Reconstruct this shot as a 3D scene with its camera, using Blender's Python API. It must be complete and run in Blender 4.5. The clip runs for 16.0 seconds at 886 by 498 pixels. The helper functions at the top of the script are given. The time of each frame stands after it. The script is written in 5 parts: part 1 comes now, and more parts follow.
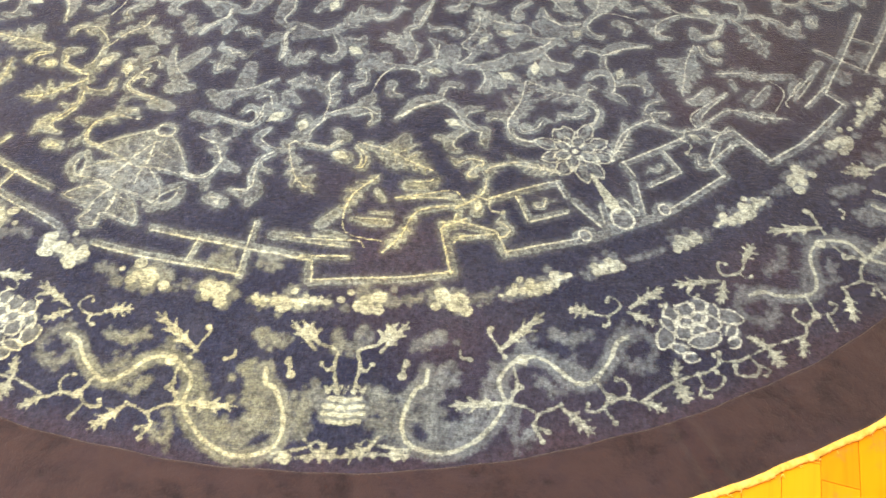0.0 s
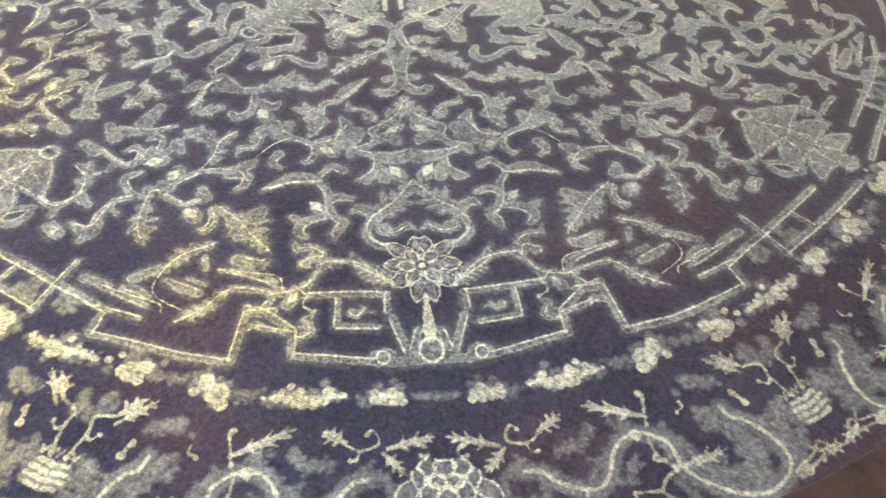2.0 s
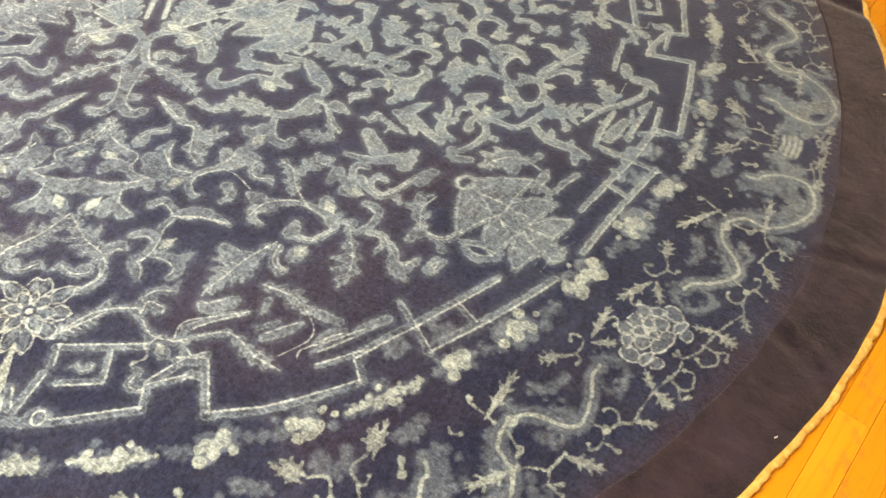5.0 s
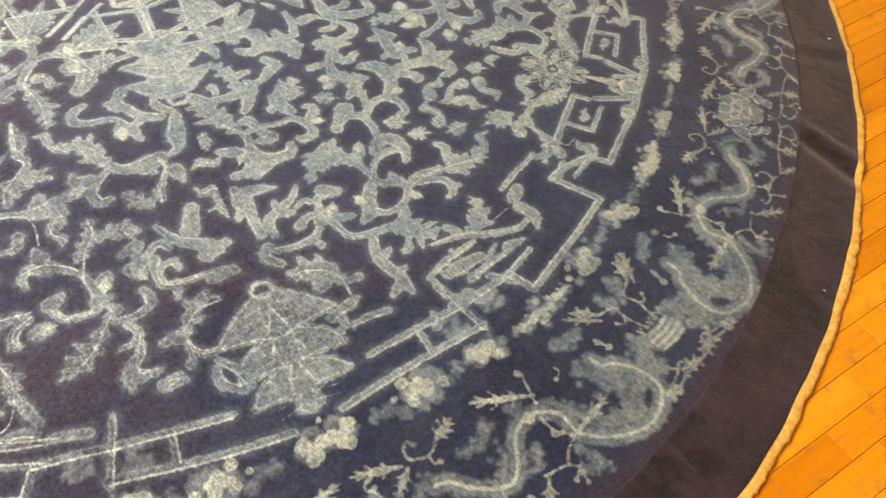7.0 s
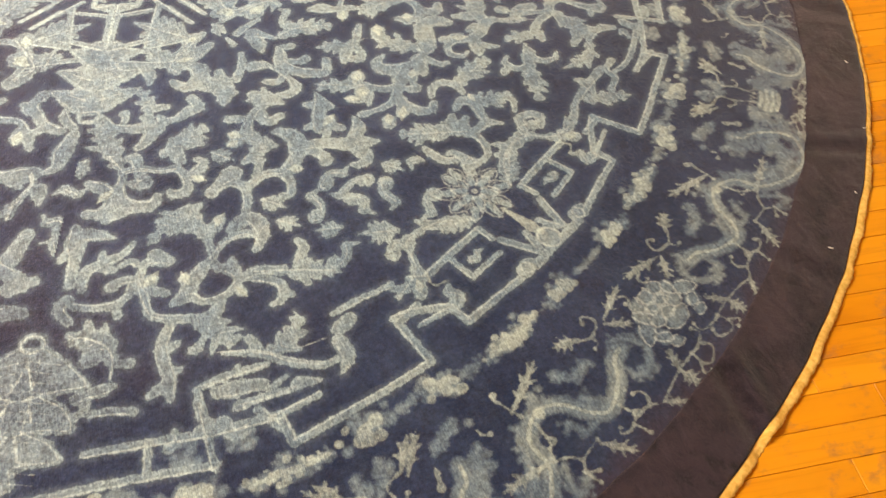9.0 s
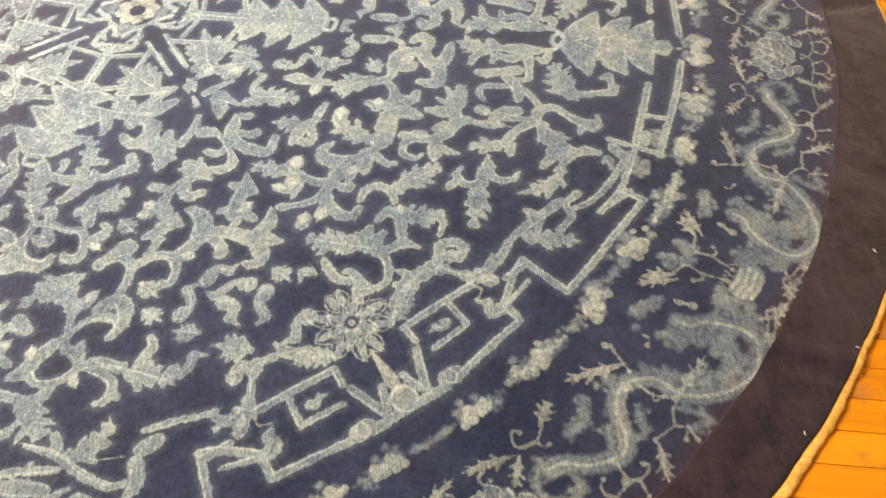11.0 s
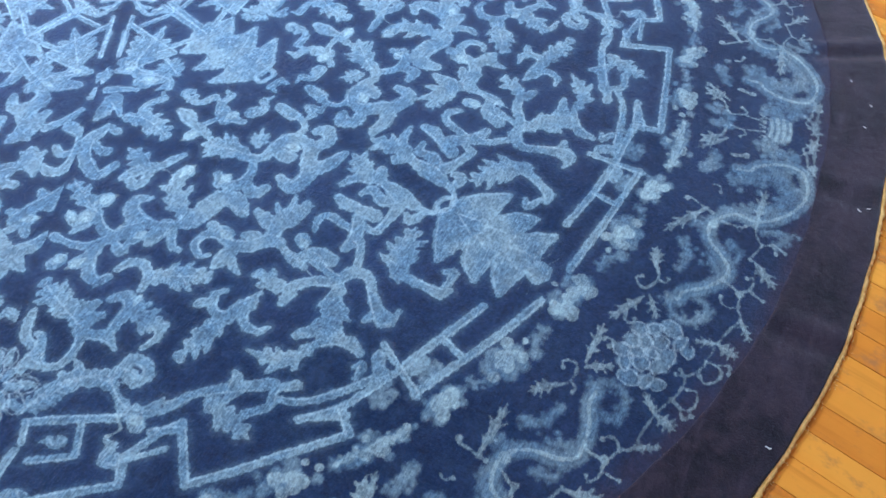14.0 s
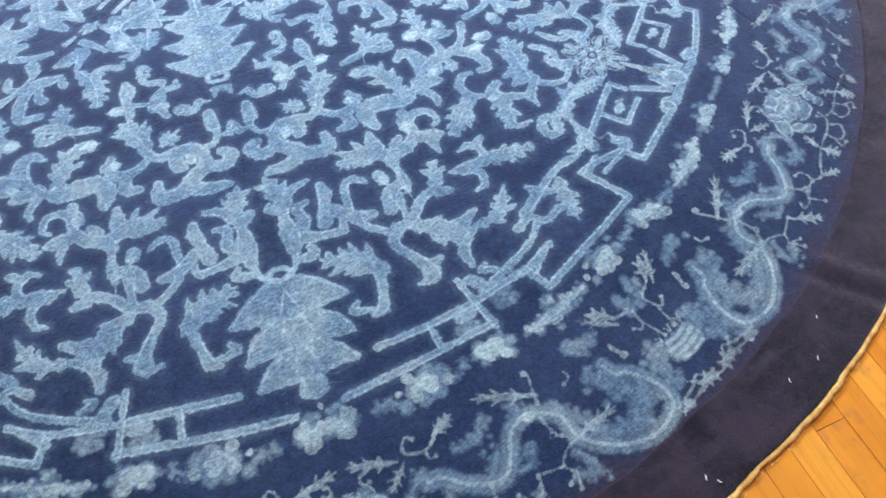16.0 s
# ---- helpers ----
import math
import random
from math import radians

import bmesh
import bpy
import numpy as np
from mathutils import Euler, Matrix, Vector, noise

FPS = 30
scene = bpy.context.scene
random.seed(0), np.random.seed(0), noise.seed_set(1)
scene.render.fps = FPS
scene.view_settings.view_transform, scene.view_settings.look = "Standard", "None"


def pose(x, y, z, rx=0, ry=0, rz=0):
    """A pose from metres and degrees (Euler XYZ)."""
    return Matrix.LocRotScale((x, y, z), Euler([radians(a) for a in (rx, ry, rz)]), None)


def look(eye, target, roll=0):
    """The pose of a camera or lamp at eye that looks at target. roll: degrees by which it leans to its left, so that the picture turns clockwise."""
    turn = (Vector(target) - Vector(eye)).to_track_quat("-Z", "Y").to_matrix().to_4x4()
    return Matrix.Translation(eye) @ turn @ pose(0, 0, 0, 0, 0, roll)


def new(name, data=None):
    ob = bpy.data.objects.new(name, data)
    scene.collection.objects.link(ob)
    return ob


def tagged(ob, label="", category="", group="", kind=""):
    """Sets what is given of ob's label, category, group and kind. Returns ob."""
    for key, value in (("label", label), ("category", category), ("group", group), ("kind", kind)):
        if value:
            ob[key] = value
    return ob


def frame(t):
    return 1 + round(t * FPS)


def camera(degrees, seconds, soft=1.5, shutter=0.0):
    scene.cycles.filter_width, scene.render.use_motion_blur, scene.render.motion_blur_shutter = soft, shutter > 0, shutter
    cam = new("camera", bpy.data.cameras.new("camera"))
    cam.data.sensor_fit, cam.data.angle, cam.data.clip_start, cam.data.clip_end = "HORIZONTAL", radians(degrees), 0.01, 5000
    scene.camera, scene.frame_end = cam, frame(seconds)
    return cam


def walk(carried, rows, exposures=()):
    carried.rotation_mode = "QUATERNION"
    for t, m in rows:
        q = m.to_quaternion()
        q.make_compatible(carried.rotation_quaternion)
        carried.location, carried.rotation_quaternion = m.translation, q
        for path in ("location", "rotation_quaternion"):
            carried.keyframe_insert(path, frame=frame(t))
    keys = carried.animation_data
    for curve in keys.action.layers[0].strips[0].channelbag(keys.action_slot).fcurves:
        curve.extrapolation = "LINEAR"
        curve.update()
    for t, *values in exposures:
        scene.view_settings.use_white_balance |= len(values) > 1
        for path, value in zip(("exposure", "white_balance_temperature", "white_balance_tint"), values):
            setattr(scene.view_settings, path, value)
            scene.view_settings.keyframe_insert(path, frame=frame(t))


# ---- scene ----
import functools

# The camera walks a half circle round a large round rug that lies on a strip floor.
# World: the rug's middle is the origin, its pile's face is about 12 mm above the floor (z = 0).
cam = camera(59.7, 16.0, soft=1.5)
PATH = [
    (0, (0.26, -2.0963, 1.1687), (0.2292, -1.1551, -0.1492), 1.6),
    (0.5, (0.4496, -2.0995, 1.1841), (0.3021, -1.1769, -0.1395), 0.4),
    (1, (0.5662, -2.0226, 1.1703), (0.3621, -1.0781, -0.1297), 0.3),
    (1.5, (0.6537, -1.9084, 1.1833), (0.4042, -0.9526, -0.1006), 1.4),
    (2, (0.7962, -1.8533, 1.1711), (0.4868, -0.8805, -0.0868), 2.7),
    (2.5, (0.9663, -1.8136, 1.1808), (0.6026, -0.844, -0.0641), 3.1),
    (3, (1.0546, -1.7536, 1.1849), (0.6561, -0.8011, -0.0633), 3.2),
    (3.5, (1.1437, -1.6151, 1.1784), (0.7363, -0.6845, -0.0828), 3.3),
    (4, (1.2174, -1.5058, 1.1978), (0.8254, -0.5978, -0.0852), 3.9),
    (4.5, (1.3252, -1.424, 1.2059), (0.9283, -0.5322, -0.0868), 3.9),
    (5, (1.4296, -1.3284, 1.2205), (1.0303, -0.4496, -0.0803), 4.9),
    (5.2, (1.4499, -1.2668, 1.223), (1.0433, -0.4082, -0.0893), 4.9),
    (7.3, (1.7998, -0.5613, 1.2221), (1.1243, 0.0923, -0.0974), 2.8),
    (7.5, (1.8055, -0.4892, 1.227), (1.1105, 0.1361, -0.0965), 2.7),
    (8, (1.7925, -0.3127, 1.214), (1.0465, 0.2649, -0.103), 3.0),
    (8.5, (1.8128, -0.1458, 1.214), (1.0084, 0.3572, -0.0998), 2.2),
    (9, (1.8849, 0.0405, 1.2165), (1.0295, 0.4406, -0.0998), 2.2),
    (9.2, (1.8938, 0.1029, 1.2148), (1.023, 0.4666, -0.1022), 2.1),
    (11.3, (1.6889, 0.7703, 1.2319), (0.7598, 0.7363, -0.0949), -5.4),
    (11.5, (1.6702, 0.8213, 1.2521), (0.7533, 0.7598, -0.082), -4.7),
    (12, (1.59, 0.9372, 1.2359), (0.6496, 0.8238, -0.0779), -3.8),
    (12.5, (1.4588, 1.0579, 1.2456), (0.5265, 0.8788, -0.0666), -3.8),
    (13, (1.3576, 1.2069, 1.2408), (0.4479, 0.9315, -0.0714), -4.1),
    (13.5, (1.2911, 1.3802, 1.2416), (0.4091, 1.002, -0.0633), -2.1),
    (14, (1.1421, 1.475, 1.2367), (0.3191, 1.0473, -0.0909), -0.4),
    (14.5, (0.9623, 1.5439, 1.2489), (0.1912, 1.0562, -0.0893), 1.0),
    (15, (0.8351, 1.6087, 1.261), (0.1409, 1.0441, -0.0893), 1.6),
    (15.5, (0.6472, 1.7626, 1.2716), (0.0729, 1.1146, -0.0982), -0.8),
    (16, (0.4682, 1.8306, 1.2578), (-0.0397, 1.1121, -0.1022), -1.3),
]
walk(cam, [(t, look(eye, target, roll)) for t, eye, target, roll in PATH], exposures=[
    (0.0, -0.13, 6400, 10), (2.5, -0.10, 6280, 10), (4.0, 0.05, 6280, 10), (8.0, 0.24, 6420, 11), (12.1, 0.52, 6300, 13), (12.6, 0.43, 5250, 13), (13.2, 0.15, 4180, 10), (14.5, 0.0, 3800, 9), (15.2, 0.05, 3860, 9), (16.0, 0.24, 4240, 11)])

# ---------------------------------------------------------------- light
world = bpy.data.worlds.new("world")
scene.world = world
world.use_nodes = True
world.node_tree.nodes["Background"].inputs[0].default_value = (0.75, 0.82, 1.0, 1)
world.node_tree.nodes["Background"].inputs[1].default_value = 0.3


def area_lamp(name, at, to, size_x, size_y, watts, colour):
    data = bpy.data.lights.new(name, "AREA")
    data.shape, data.size, data.size_y, data.energy, data.color = "RECTANGLE", size_x, size_y, watts, colour
    ob = new(name, data)
    ob.matrix_world = look(at, to)
    return ob


# unseen, assumed lamps, placed so that the rug brightens to the south-west
ASSUMED_LAMPS = [(-1.3, -1.6, 130), (0.1, -1.9, 126), (-1.1, 0.2, 66)]
for lx, ly, watts in ASSUMED_LAMPS:
    area_lamp("assumed_lamp_light", (lx, ly, 2.71), (lx, ly, 0), 0.55, 0.55, watts, (1.0, 0.86, 0.66))

# ---------------------------------------------------------------- materials


class Nodes:
    """Short hand for building a node material."""

    def __init__(self, name):
        self.mat = bpy.data.materials.new(name)
        self.mat.use_nodes = True
        self.tree = self.mat.node_tree
        self.bsdf = self.tree.nodes["Principled BSDF"]

    def add(self, kind, **values):
        n = self.tree.nodes.new(kind)
        for k, v in values.items():
            setattr(n, k, v)
        return n

    def link(self, a, b):
        self.tree.links.new(a, b)

    def put(self, socket, value):
        if isinstance(value, bpy.types.NodeSocket):
            self.link(value, socket)
        else:
            socket.default_value = value

    def math(self, op, a, b=0.0, c=0.0, clamp=False):
        n = self.add("ShaderNodeMath", operation=op, use_clamp=clamp)
        for s, v in zip(n.inputs, (a, b, c)):
            self.put(s, v)
        return n.outputs[0]

    def mix(self, fac, a, b):
        n = self.add("ShaderNodeMix", data_type="RGBA")
        self.put(n.inputs["Factor"], fac)
        for s, v in ((n.inputs[6], a), (n.inputs[7], b)):
            self.put(s, (*v, 1) if isinstance(v, tuple) and len(v) == 3 else v)
        return n.outputs[2]

    def ramp(self, value, low, high, to_low=0.0, to_high=1.0, smooth=True):
        n = self.add("ShaderNodeMapRange", interpolation_type="SMOOTHSTEP" if smooth else "LINEAR")
        for s, v in zip(n.inputs, (value, low, high, to_low, to_high)):
            self.put(s, v)
        return n.outputs[0]

    def noise(self, vector, scale, detail=2.0, rough=0.55, distortion=0.0):
        n = self.add("ShaderNodeTexNoise")
        self.link(vector, n.inputs["Vector"])
        n.inputs["Scale"].default_value, n.inputs["Detail"].default_value = scale, detail
        n.inputs["Roughness"].default_value, n.inputs["Distortion"].default_value = rough, distortion
        return n.outputs[0]

    def coords(self, scale=(1, 1, 1), turn=0.0):
        tc = self.add("ShaderNodeTexCoord")
        m = self.add("ShaderNodeMapping")
        self.link(tc.outputs["Object"], m.inputs["Vector"])
        m.inputs["Scale"].default_value = scale
        m.inputs["Rotation"].default_value = (0, 0, turn)
        return m.outputs[0]

    def attribute(self, name):
        return self.add("ShaderNodeAttribute", attribute_name=name).outputs["Fac"]

    def bump(self, height, strength, distance):
        n = self.add("ShaderNodeBump")
        self.link(height, n.inputs["Height"])
        n.inputs["Strength"].default_value, n.inputs["Distance"].default_value = strength, distance
        self.link(n.outputs[0], self.bsdf.inputs["Normal"])


# yellowed spots (middle, reach) that also carry painted-in brightness of the south-west
YELLOW_LIT_SPOTS = [((0.17, -1.21, 0.0), 0.42), ((-0.66, -0.95, 0.0), 0.50), ((-0.18, -1.55, 0.0), 0.55)]
WARP = radians(12.0)     # way of the rug's rows of knots


def rug_field_material():
    """Worn, overdyed wool: navy ground, motifs bleached pale, outlines paler still."""
    m = Nodes("rug_field_wool")
    p = m.coords()
    rows = m.coords((60, 420, 60), WARP)
    cols = m.coords((420, 90, 60), WARP)
    fine = m.noise(p, 420, 3, 0.7)
    mid = m.noise(p, 95, 4, 0.65)
    wear = m.noise(p, 3.2, 4, 0.6)
    patch = m.noise(p, 11, 3, 0.6)
    thread = m.noise(rows, 1.0, 2, 0.6)
    thread2 = m.noise(cols, 1.0, 2, 0.6)
    tuft = m.noise(p, 210, 3, 0.7)
    mottle = m.noise(p, 42, 5, 0.72)
    grain = m.math("ADD", m.math("MULTIPLY", m.math("SUBTRACT", mid, 0.5), 10.0), m.math("MULTIPLY", m.math("SUBTRACT", tuft, 0.5), 6.0))
    grain = m.math("ADD", grain, m.math("MULTIPLY", m.math("SUBTRACT", fine, 0.5), 3.0))
    body_d = m.math("ADD", m.math("ADD", m.attribute("body"), grain), m.math("MULTIPLY", m.math("SUBTRACT", mottle, 0.5), 11.0))
    line_d = m.math("ADD", m.attribute("line"), m.math("MULTIPLY", grain, 0.55))
    pale_d = m.math("ADD", m.math("ADD", m.attribute("pale"), m.math("MULTIPLY", grain, 0.75)), m.math("MULTIPLY", m.math("SUBTRACT", mottle, 0.5), 9.0))
    body = m.ramp(body_d, 1.9, -1.5)
    halo = m.ramp(m.math("ADD", body_d, m.math("MULTIPLY", grain, 1.2)), 14.0, 0.0)
    cloud = m.ramp(m.math("ADD", m.attribute("cloud"), m.math("MULTIPLY", grain, 1.5)), 5.0, -5.0)
    rim = m.math("MULTIPLY", m.ramp(body_d, -6.5, -1.5), m.ramp(body_d, 2.2, -0.6))
    line = m.ramp(line_d, 1.4, -1.6)
    pale = m.ramp(pale_d, 1.6, -2.2)
    speck = m.ramp(m.math("ADD", m.math("MULTIPLY", tuft, 0.55), m.math("MULTIPLY", thread, 0.45)), 0.38, 0.62)
    xyz = m.add("ShaderNodeSeparateXYZ")
    m.link(p, xyz.inputs[0])
    worn = m.ramp(m.math("ADD", xyz.outputs[1], m.math("MULTIPLY", m.math("SUBTRACT", wear, 0.5), 1.6)), -1.1, 0.5)
    brown = m.math("MULTIPLY", m.ramp(m.noise(p, 1.5, 3, 0.55), 0.46, 0.66), m.math("SUBTRACT", 1.0, m.math("MULTIPLY", worn, 0.92)))
    ground = m.mix(m.ramp(wear, 0.3, 0.75), m.mix(worn, (0.008, 0.012, 0.038), (0.007, 0.016, 0.050)), m.mix(worn, (0.019, 0.024, 0.056), (0.023, 0.035, 0.086)))
    ground = m.mix(m.math("MULTIPLY", brown, 0.60), ground, (0.040, 0.028, 0.042))
    ground = m.mix(m.math("MULTIPLY", m.ramp(thread2, 0.45, 0.8), 0.30), ground, (0.045, 0.055, 0.100))
    haze = m.noise(p, 16, 4, 0.65)
    ground = m.mix(m.math("MULTIPLY", m.ramp(haze, 0.42, 0.70), 0.55), ground, m.mix(worn, (0.028, 0.032, 0.058), (0.029, 0.046, 0.092)))
    ground = m.mix(m.math("MULTIPLY", m.ramp(tuft, 0.50, 0.74), 0.28), ground, m.mix(worn, (0.042, 0.048, 0.084), (0.040, 0.062, 0.122)))
    ground = m.mix(m.math("MULTIPLY", m.ramp(mottle, 0.5, 0.3), 0.5), ground, (0.008, 0.009, 0.024))
    # the plum dye of the border has run a little into the field
    run = m.ramp(m.math("ADD", m.attribute("seam"), m.math("MULTIPLY", m.math("SUBTRACT", haze, 0.5), 90.0)), 55.0, -8.0)
    ground = m.mix(m.math("MULTIPLY", run, 0.8), ground, (0.034, 0.026, 0.044))
    # yellowed places near the south edge; their brighter colour also paints in the glow there
    spots = []
    for middle, wide in YELLOW_LIT_SPOTS:
        off = m.add("ShaderNodeVectorMath", operation="DISTANCE")
        m.link(p, off.inputs[0])
        off.inputs[1].default_value = middle
        spots.append(m.ramp(m.math("ADD", off.outputs["Value"], m.math("MULTIPLY", m.math("SUBTRACT", patch, 0.5), 0.45)), wide, 0.02))
    yellow = m.math("MULTIPLY", functools.reduce(lambda a, b: m.math("MAXIMUM", a, b), spots), 0.9)
    fade = m.math("ADD", m.math("MULTIPLY", m.ramp(patch, 0.25, 0.7), 0.40), m.math("MULTIPLY", speck, 0.50))
    blue = m.mix(m.ramp(patch, 0.35, 0.65), (0.188, 0.275, 0.348), (0.225, 0.288, 0.308))
    blue = m.mix(worn, (0.200, 0.258, 0.312), blue)
    blue = m.mix(m.math("MULTIPLY", yellow, 0.7), blue, (0.40, 0.42, 0.20))
    strength = m.math("ADD", m.ramp(worn, 0.0, 1.0, 0.05, 0.18), m.math("MULTIPLY", m.math("MULTIPLY", fade, m.ramp(mottle, 0.3, 0.64, m.ramp(worn, 0.0, 1.0, 0.12, 0.55), m.ramp(worn, 0.0, 1.0, 1.45, 1.25))), m.ramp(worn, 0.0, 1.0, 0.50, 1.05)))
    col = m.mix(m.math("MULTIPLY", cloud, m.math("ADD", m.ramp(worn, 0.0, 1.0, 0.12, 0.05), m.math("MULTIPLY", strength, 0.72))), ground, blue)
    col = m.mix(m.math("MULTIPLY", halo, m.math("MULTIPLY", strength, m.ramp(worn, 0.0, 1.0, 0.42, 0.19))), col, blue)
    col = m.mix(m.math("MULTIPLY", body, strength), col, blue)
    col = m.mix(m.math("MULTIPLY", rim, m.math("MULTIPLY", m.math("ADD", 0.04, m.math("MULTIPLY", m.math("MULTIPLY", speck, m.ramp(patch, 0.35, 0.62, 0.4, 1.25)), 0.50)), m.ramp(worn, 0.0, 1.0, 0.45, 0.95))), col, (0.30, 0.40, 0.43))
    col = m.mix(m.math("MULTIPLY", line, m.math("MULTIPLY", m.math("ADD", 0.30, m.math("MULTIPLY", speck, 0.55)), m.ramp(worn, 0.0, 1.0, 1.02, 0.66))), col, m.mix(yellow, (0.50, 0.60, 0.60), (0.62, 0.62, 0.32)))
    col = m.mix(m.math("MULTIPLY", pale, m.math("MULTIPLY", m.math("ADD", 0.14, m.math("MULTIPLY", fade, 0.74)), m.math("MULTIPLY", m.ramp(mottle, 0.3, 0.6, 0.6, 1.1), m.ramp(worn, 0.0, 1.0, 1.0, 0.88)))), col, m.mix(yellow, (0.42, 0.51, 0.48), (0.53, 0.56, 0.36)))
    # single tufts of wool took the dye and the wear differently
    wool = m.noise(p, 125, 4, 0.75)
    shade = m.add("ShaderNodeVectorMath", operation="SCALE")
    m.link(col, shade.inputs[0])
    m.link(m.ramp(wool, 0.32, 0.68, m.ramp(worn, 0.0, 1.0, 0.48, 0.70), m.ramp(worn, 0.0, 1.0, 1.55, 1.30), smooth=False), shade.inputs["Scale"])
    col = shade.outputs[0]
    m.link(col, m.bsdf.inputs["Base Color"])
    m.bsdf.inputs["Roughness"].default_value = 0.9
    m.bsdf.inputs["Specular IOR Level"].default_value = 0.15
    m.bsdf.inputs["Sheen Weight"].default_value = 0.35
    m.bsdf.inputs["Sheen Roughness"].default_value = 0.45
    h = m.math("ADD", m.math("MULTIPLY", tuft, 0.8), m.math("MULTIPLY", thread, 0.5))
    m.bump(h, 0.8, 0.003)
    return m.mat


def rug_border_material():
    m = Nodes("rug_border_wool")
    p = m.coords()
    wear = m.noise(p, 7.0, 4, 0.65)
    blot = m.noise(p, 26.0, 4, 0.65)
    fine = m.noise(p, 380.0, 3, 0.7)
    brushed = m.noise(m.coords((9, 40, 9), 0.6), 1.0, 4, 0.6)
    col = m.mix(m.ramp(wear, 0.32, 0.68), (0.004, 0.003, 0.009), (0.026, 0.018, 0.031))
    col = m.mix(m.math("MULTIPLY", m.ramp(blot, 0.45, 0.7), 0.5), col, (0.040, 0.028, 0.038))
    col = m.mix(m.math("MULTIPLY", m.ramp(brushed, 0.5, 0.75), 0.5), col, (0.050, 0.038, 0.056))
    col = m.mix(m.math("MULTIPLY", m.ramp(blot, 0.42, 0.28), 0.8), col, (0.005, 0.004, 0.008))
    col = m.mix(m.math("MULTIPLY", m.ramp(fine, 0.45, 0.75), 0.35), col, (0.060, 0.048, 0.058))
    xyz = m.add("ShaderNodeSeparateXYZ")
    m.link(p, xyz.inputs[0])
    faded = m.ramp(m.math("ADD", xyz.outputs[1], m.math("MULTIPLY", m.math("SUBTRACT", wear, 0.5), 1.2)), -0.2, -1.2)
    col = m.mix(m.math("MULTIPLY", faded, m.ramp(blot, 0.3, 0.6, 0.25, 0.75)), col, (0.037, 0.024, 0.029))
    m.link(col, m.bsdf.inputs["Base Color"])
    m.bsdf.inputs["Roughness"].default_value = 0.92
    m.bsdf.inputs["Specular IOR Level"].default_value = 0.12
    m.bsdf.inputs["Sheen Weight"].default_value = 0.3
    m.bump(m.math("ADD", m.math("MULTIPLY", fine, 0.4), blot), 0.7, 0.005)
    return m.mat


def plain_material(name, a, b, scale, roughness, bump=0.0):
    m = Nodes(name)
    p = m.coords()
    n = m.noise(p, scale, 4, 0.6)
    m.link(m.mix(m.ramp(n, 0.3, 0.7), a, b), m.bsdf.inputs["Base Color"])
    m.bsdf.inputs["Roughness"].default_value = roughness
    if bump:
        m.bump(n, 0.6, bump)
    return m.mat


def wood_material():
    """Varnished amber strip flooring; each strip has its own tone. Grain runs along the strip's own x."""
    m = Nodes("varnished_wood")
    info = m.add("ShaderNodeObjectInfo")
    geo = m.add("ShaderNodeNewGeometry")
    rnd = m.math("FRACT", m.math("ADD", info.outputs["Random"], geo.outputs["Random Per Island"]))
    tc = m.add("ShaderNodeTexCoord")
    shift = m.add("ShaderNodeCombineXYZ")
    m.link(m.math("MULTIPLY", rnd, 37.0), shift.inputs[0])
    m.link(m.math("MULTIPLY", rnd, 11.0), shift.inputs[1])
    add = m.add("ShaderNodeVectorMath", operation="ADD")
    m.link(tc.outputs["Object"], add.inputs[0])
    m.link(shift.outputs[0], add.inputs[1])

    def scaled(v):
        mp = m.add("ShaderNodeMapping")
        m.link(add.outputs[0], mp.inputs["Vector"])
        mp.inputs["Scale"].default_value = v
        return mp.outputs[0]
    grain = m.noise(scaled((3.0, 70.0, 20.0)), 1.0, 4, 0.6, 0.6)
    cloud = m.noise(scaled((3.5, 12.0, 8.0)), 1.0, 3, 0.55)
    dirt = m.noise(scaled((14.0, 18.0, 14.0)), 1.0, 4, 0.7)
    tone = m.mix(rnd, (0.53, 0.185, 0.003), (0.78, 0.37, 0.016))
    col = m.mix(m.math("MULTIPLY", m.ramp(cloud, 0.35, 0.7), 0.7), tone, (0.72, 0.30, 0.006))
    col = m.mix(m.math("MULTIPLY", m.ramp(grain, 0.48, 0.75), 0.30), col, (0.30, 0.085, 0.008))
    col = m.mix(m.math("MULTIPLY", m.ramp(dirt, 0.52, 0.72), 0.62), col, (0.30, 0.15, 0.06))
    m.link(col, m.bsdf.inputs["Base Color"])
    m.link(m.ramp(dirt, 0.3, 0.8, 0.3, 0.5), m.bsdf.inputs["Roughness"])
    m.bsdf.inputs["Specular IOR Level"].default_value = 0.12
    m.bsdf.inputs["Coat Weight"].default_value = 0.02
    m.bsdf.inputs["Coat Roughness"].default_value = 0.25
    m.bump(grain, 0.25, 0.001)
    return m.mat


MAT_FIELD = rug_field_material()
MAT_BORDER = rug_border_material()
MAT_WOOD = wood_material()
MAT_BINDING = plain_material("undyed_cotton", (0.60, 0.36, 0.06), (0.84, 0.58, 0.16), 75.0, 0.95, 0.003)
MAT_GAP = plain_material("dark_joint", (0.10, 0.04, 0.008), (0.20, 0.08, 0.015), 30.0, 0.8)
MAT_PLASTER = plain_material("wall_plaster", (0.70, 0.68, 0.63), (0.76, 0.74, 0.70), 3.0, 0.85)
MAT_CEILING = plain_material("ceiling_paint", (0.78, 0.77, 0.74), (0.82, 0.81, 0.78), 2.0, 0.9)
MAT_TRIM = plain_material("painted_trim", (0.74, 0.73, 0.70), (0.78, 0.77, 0.74), 5.0, 0.5)
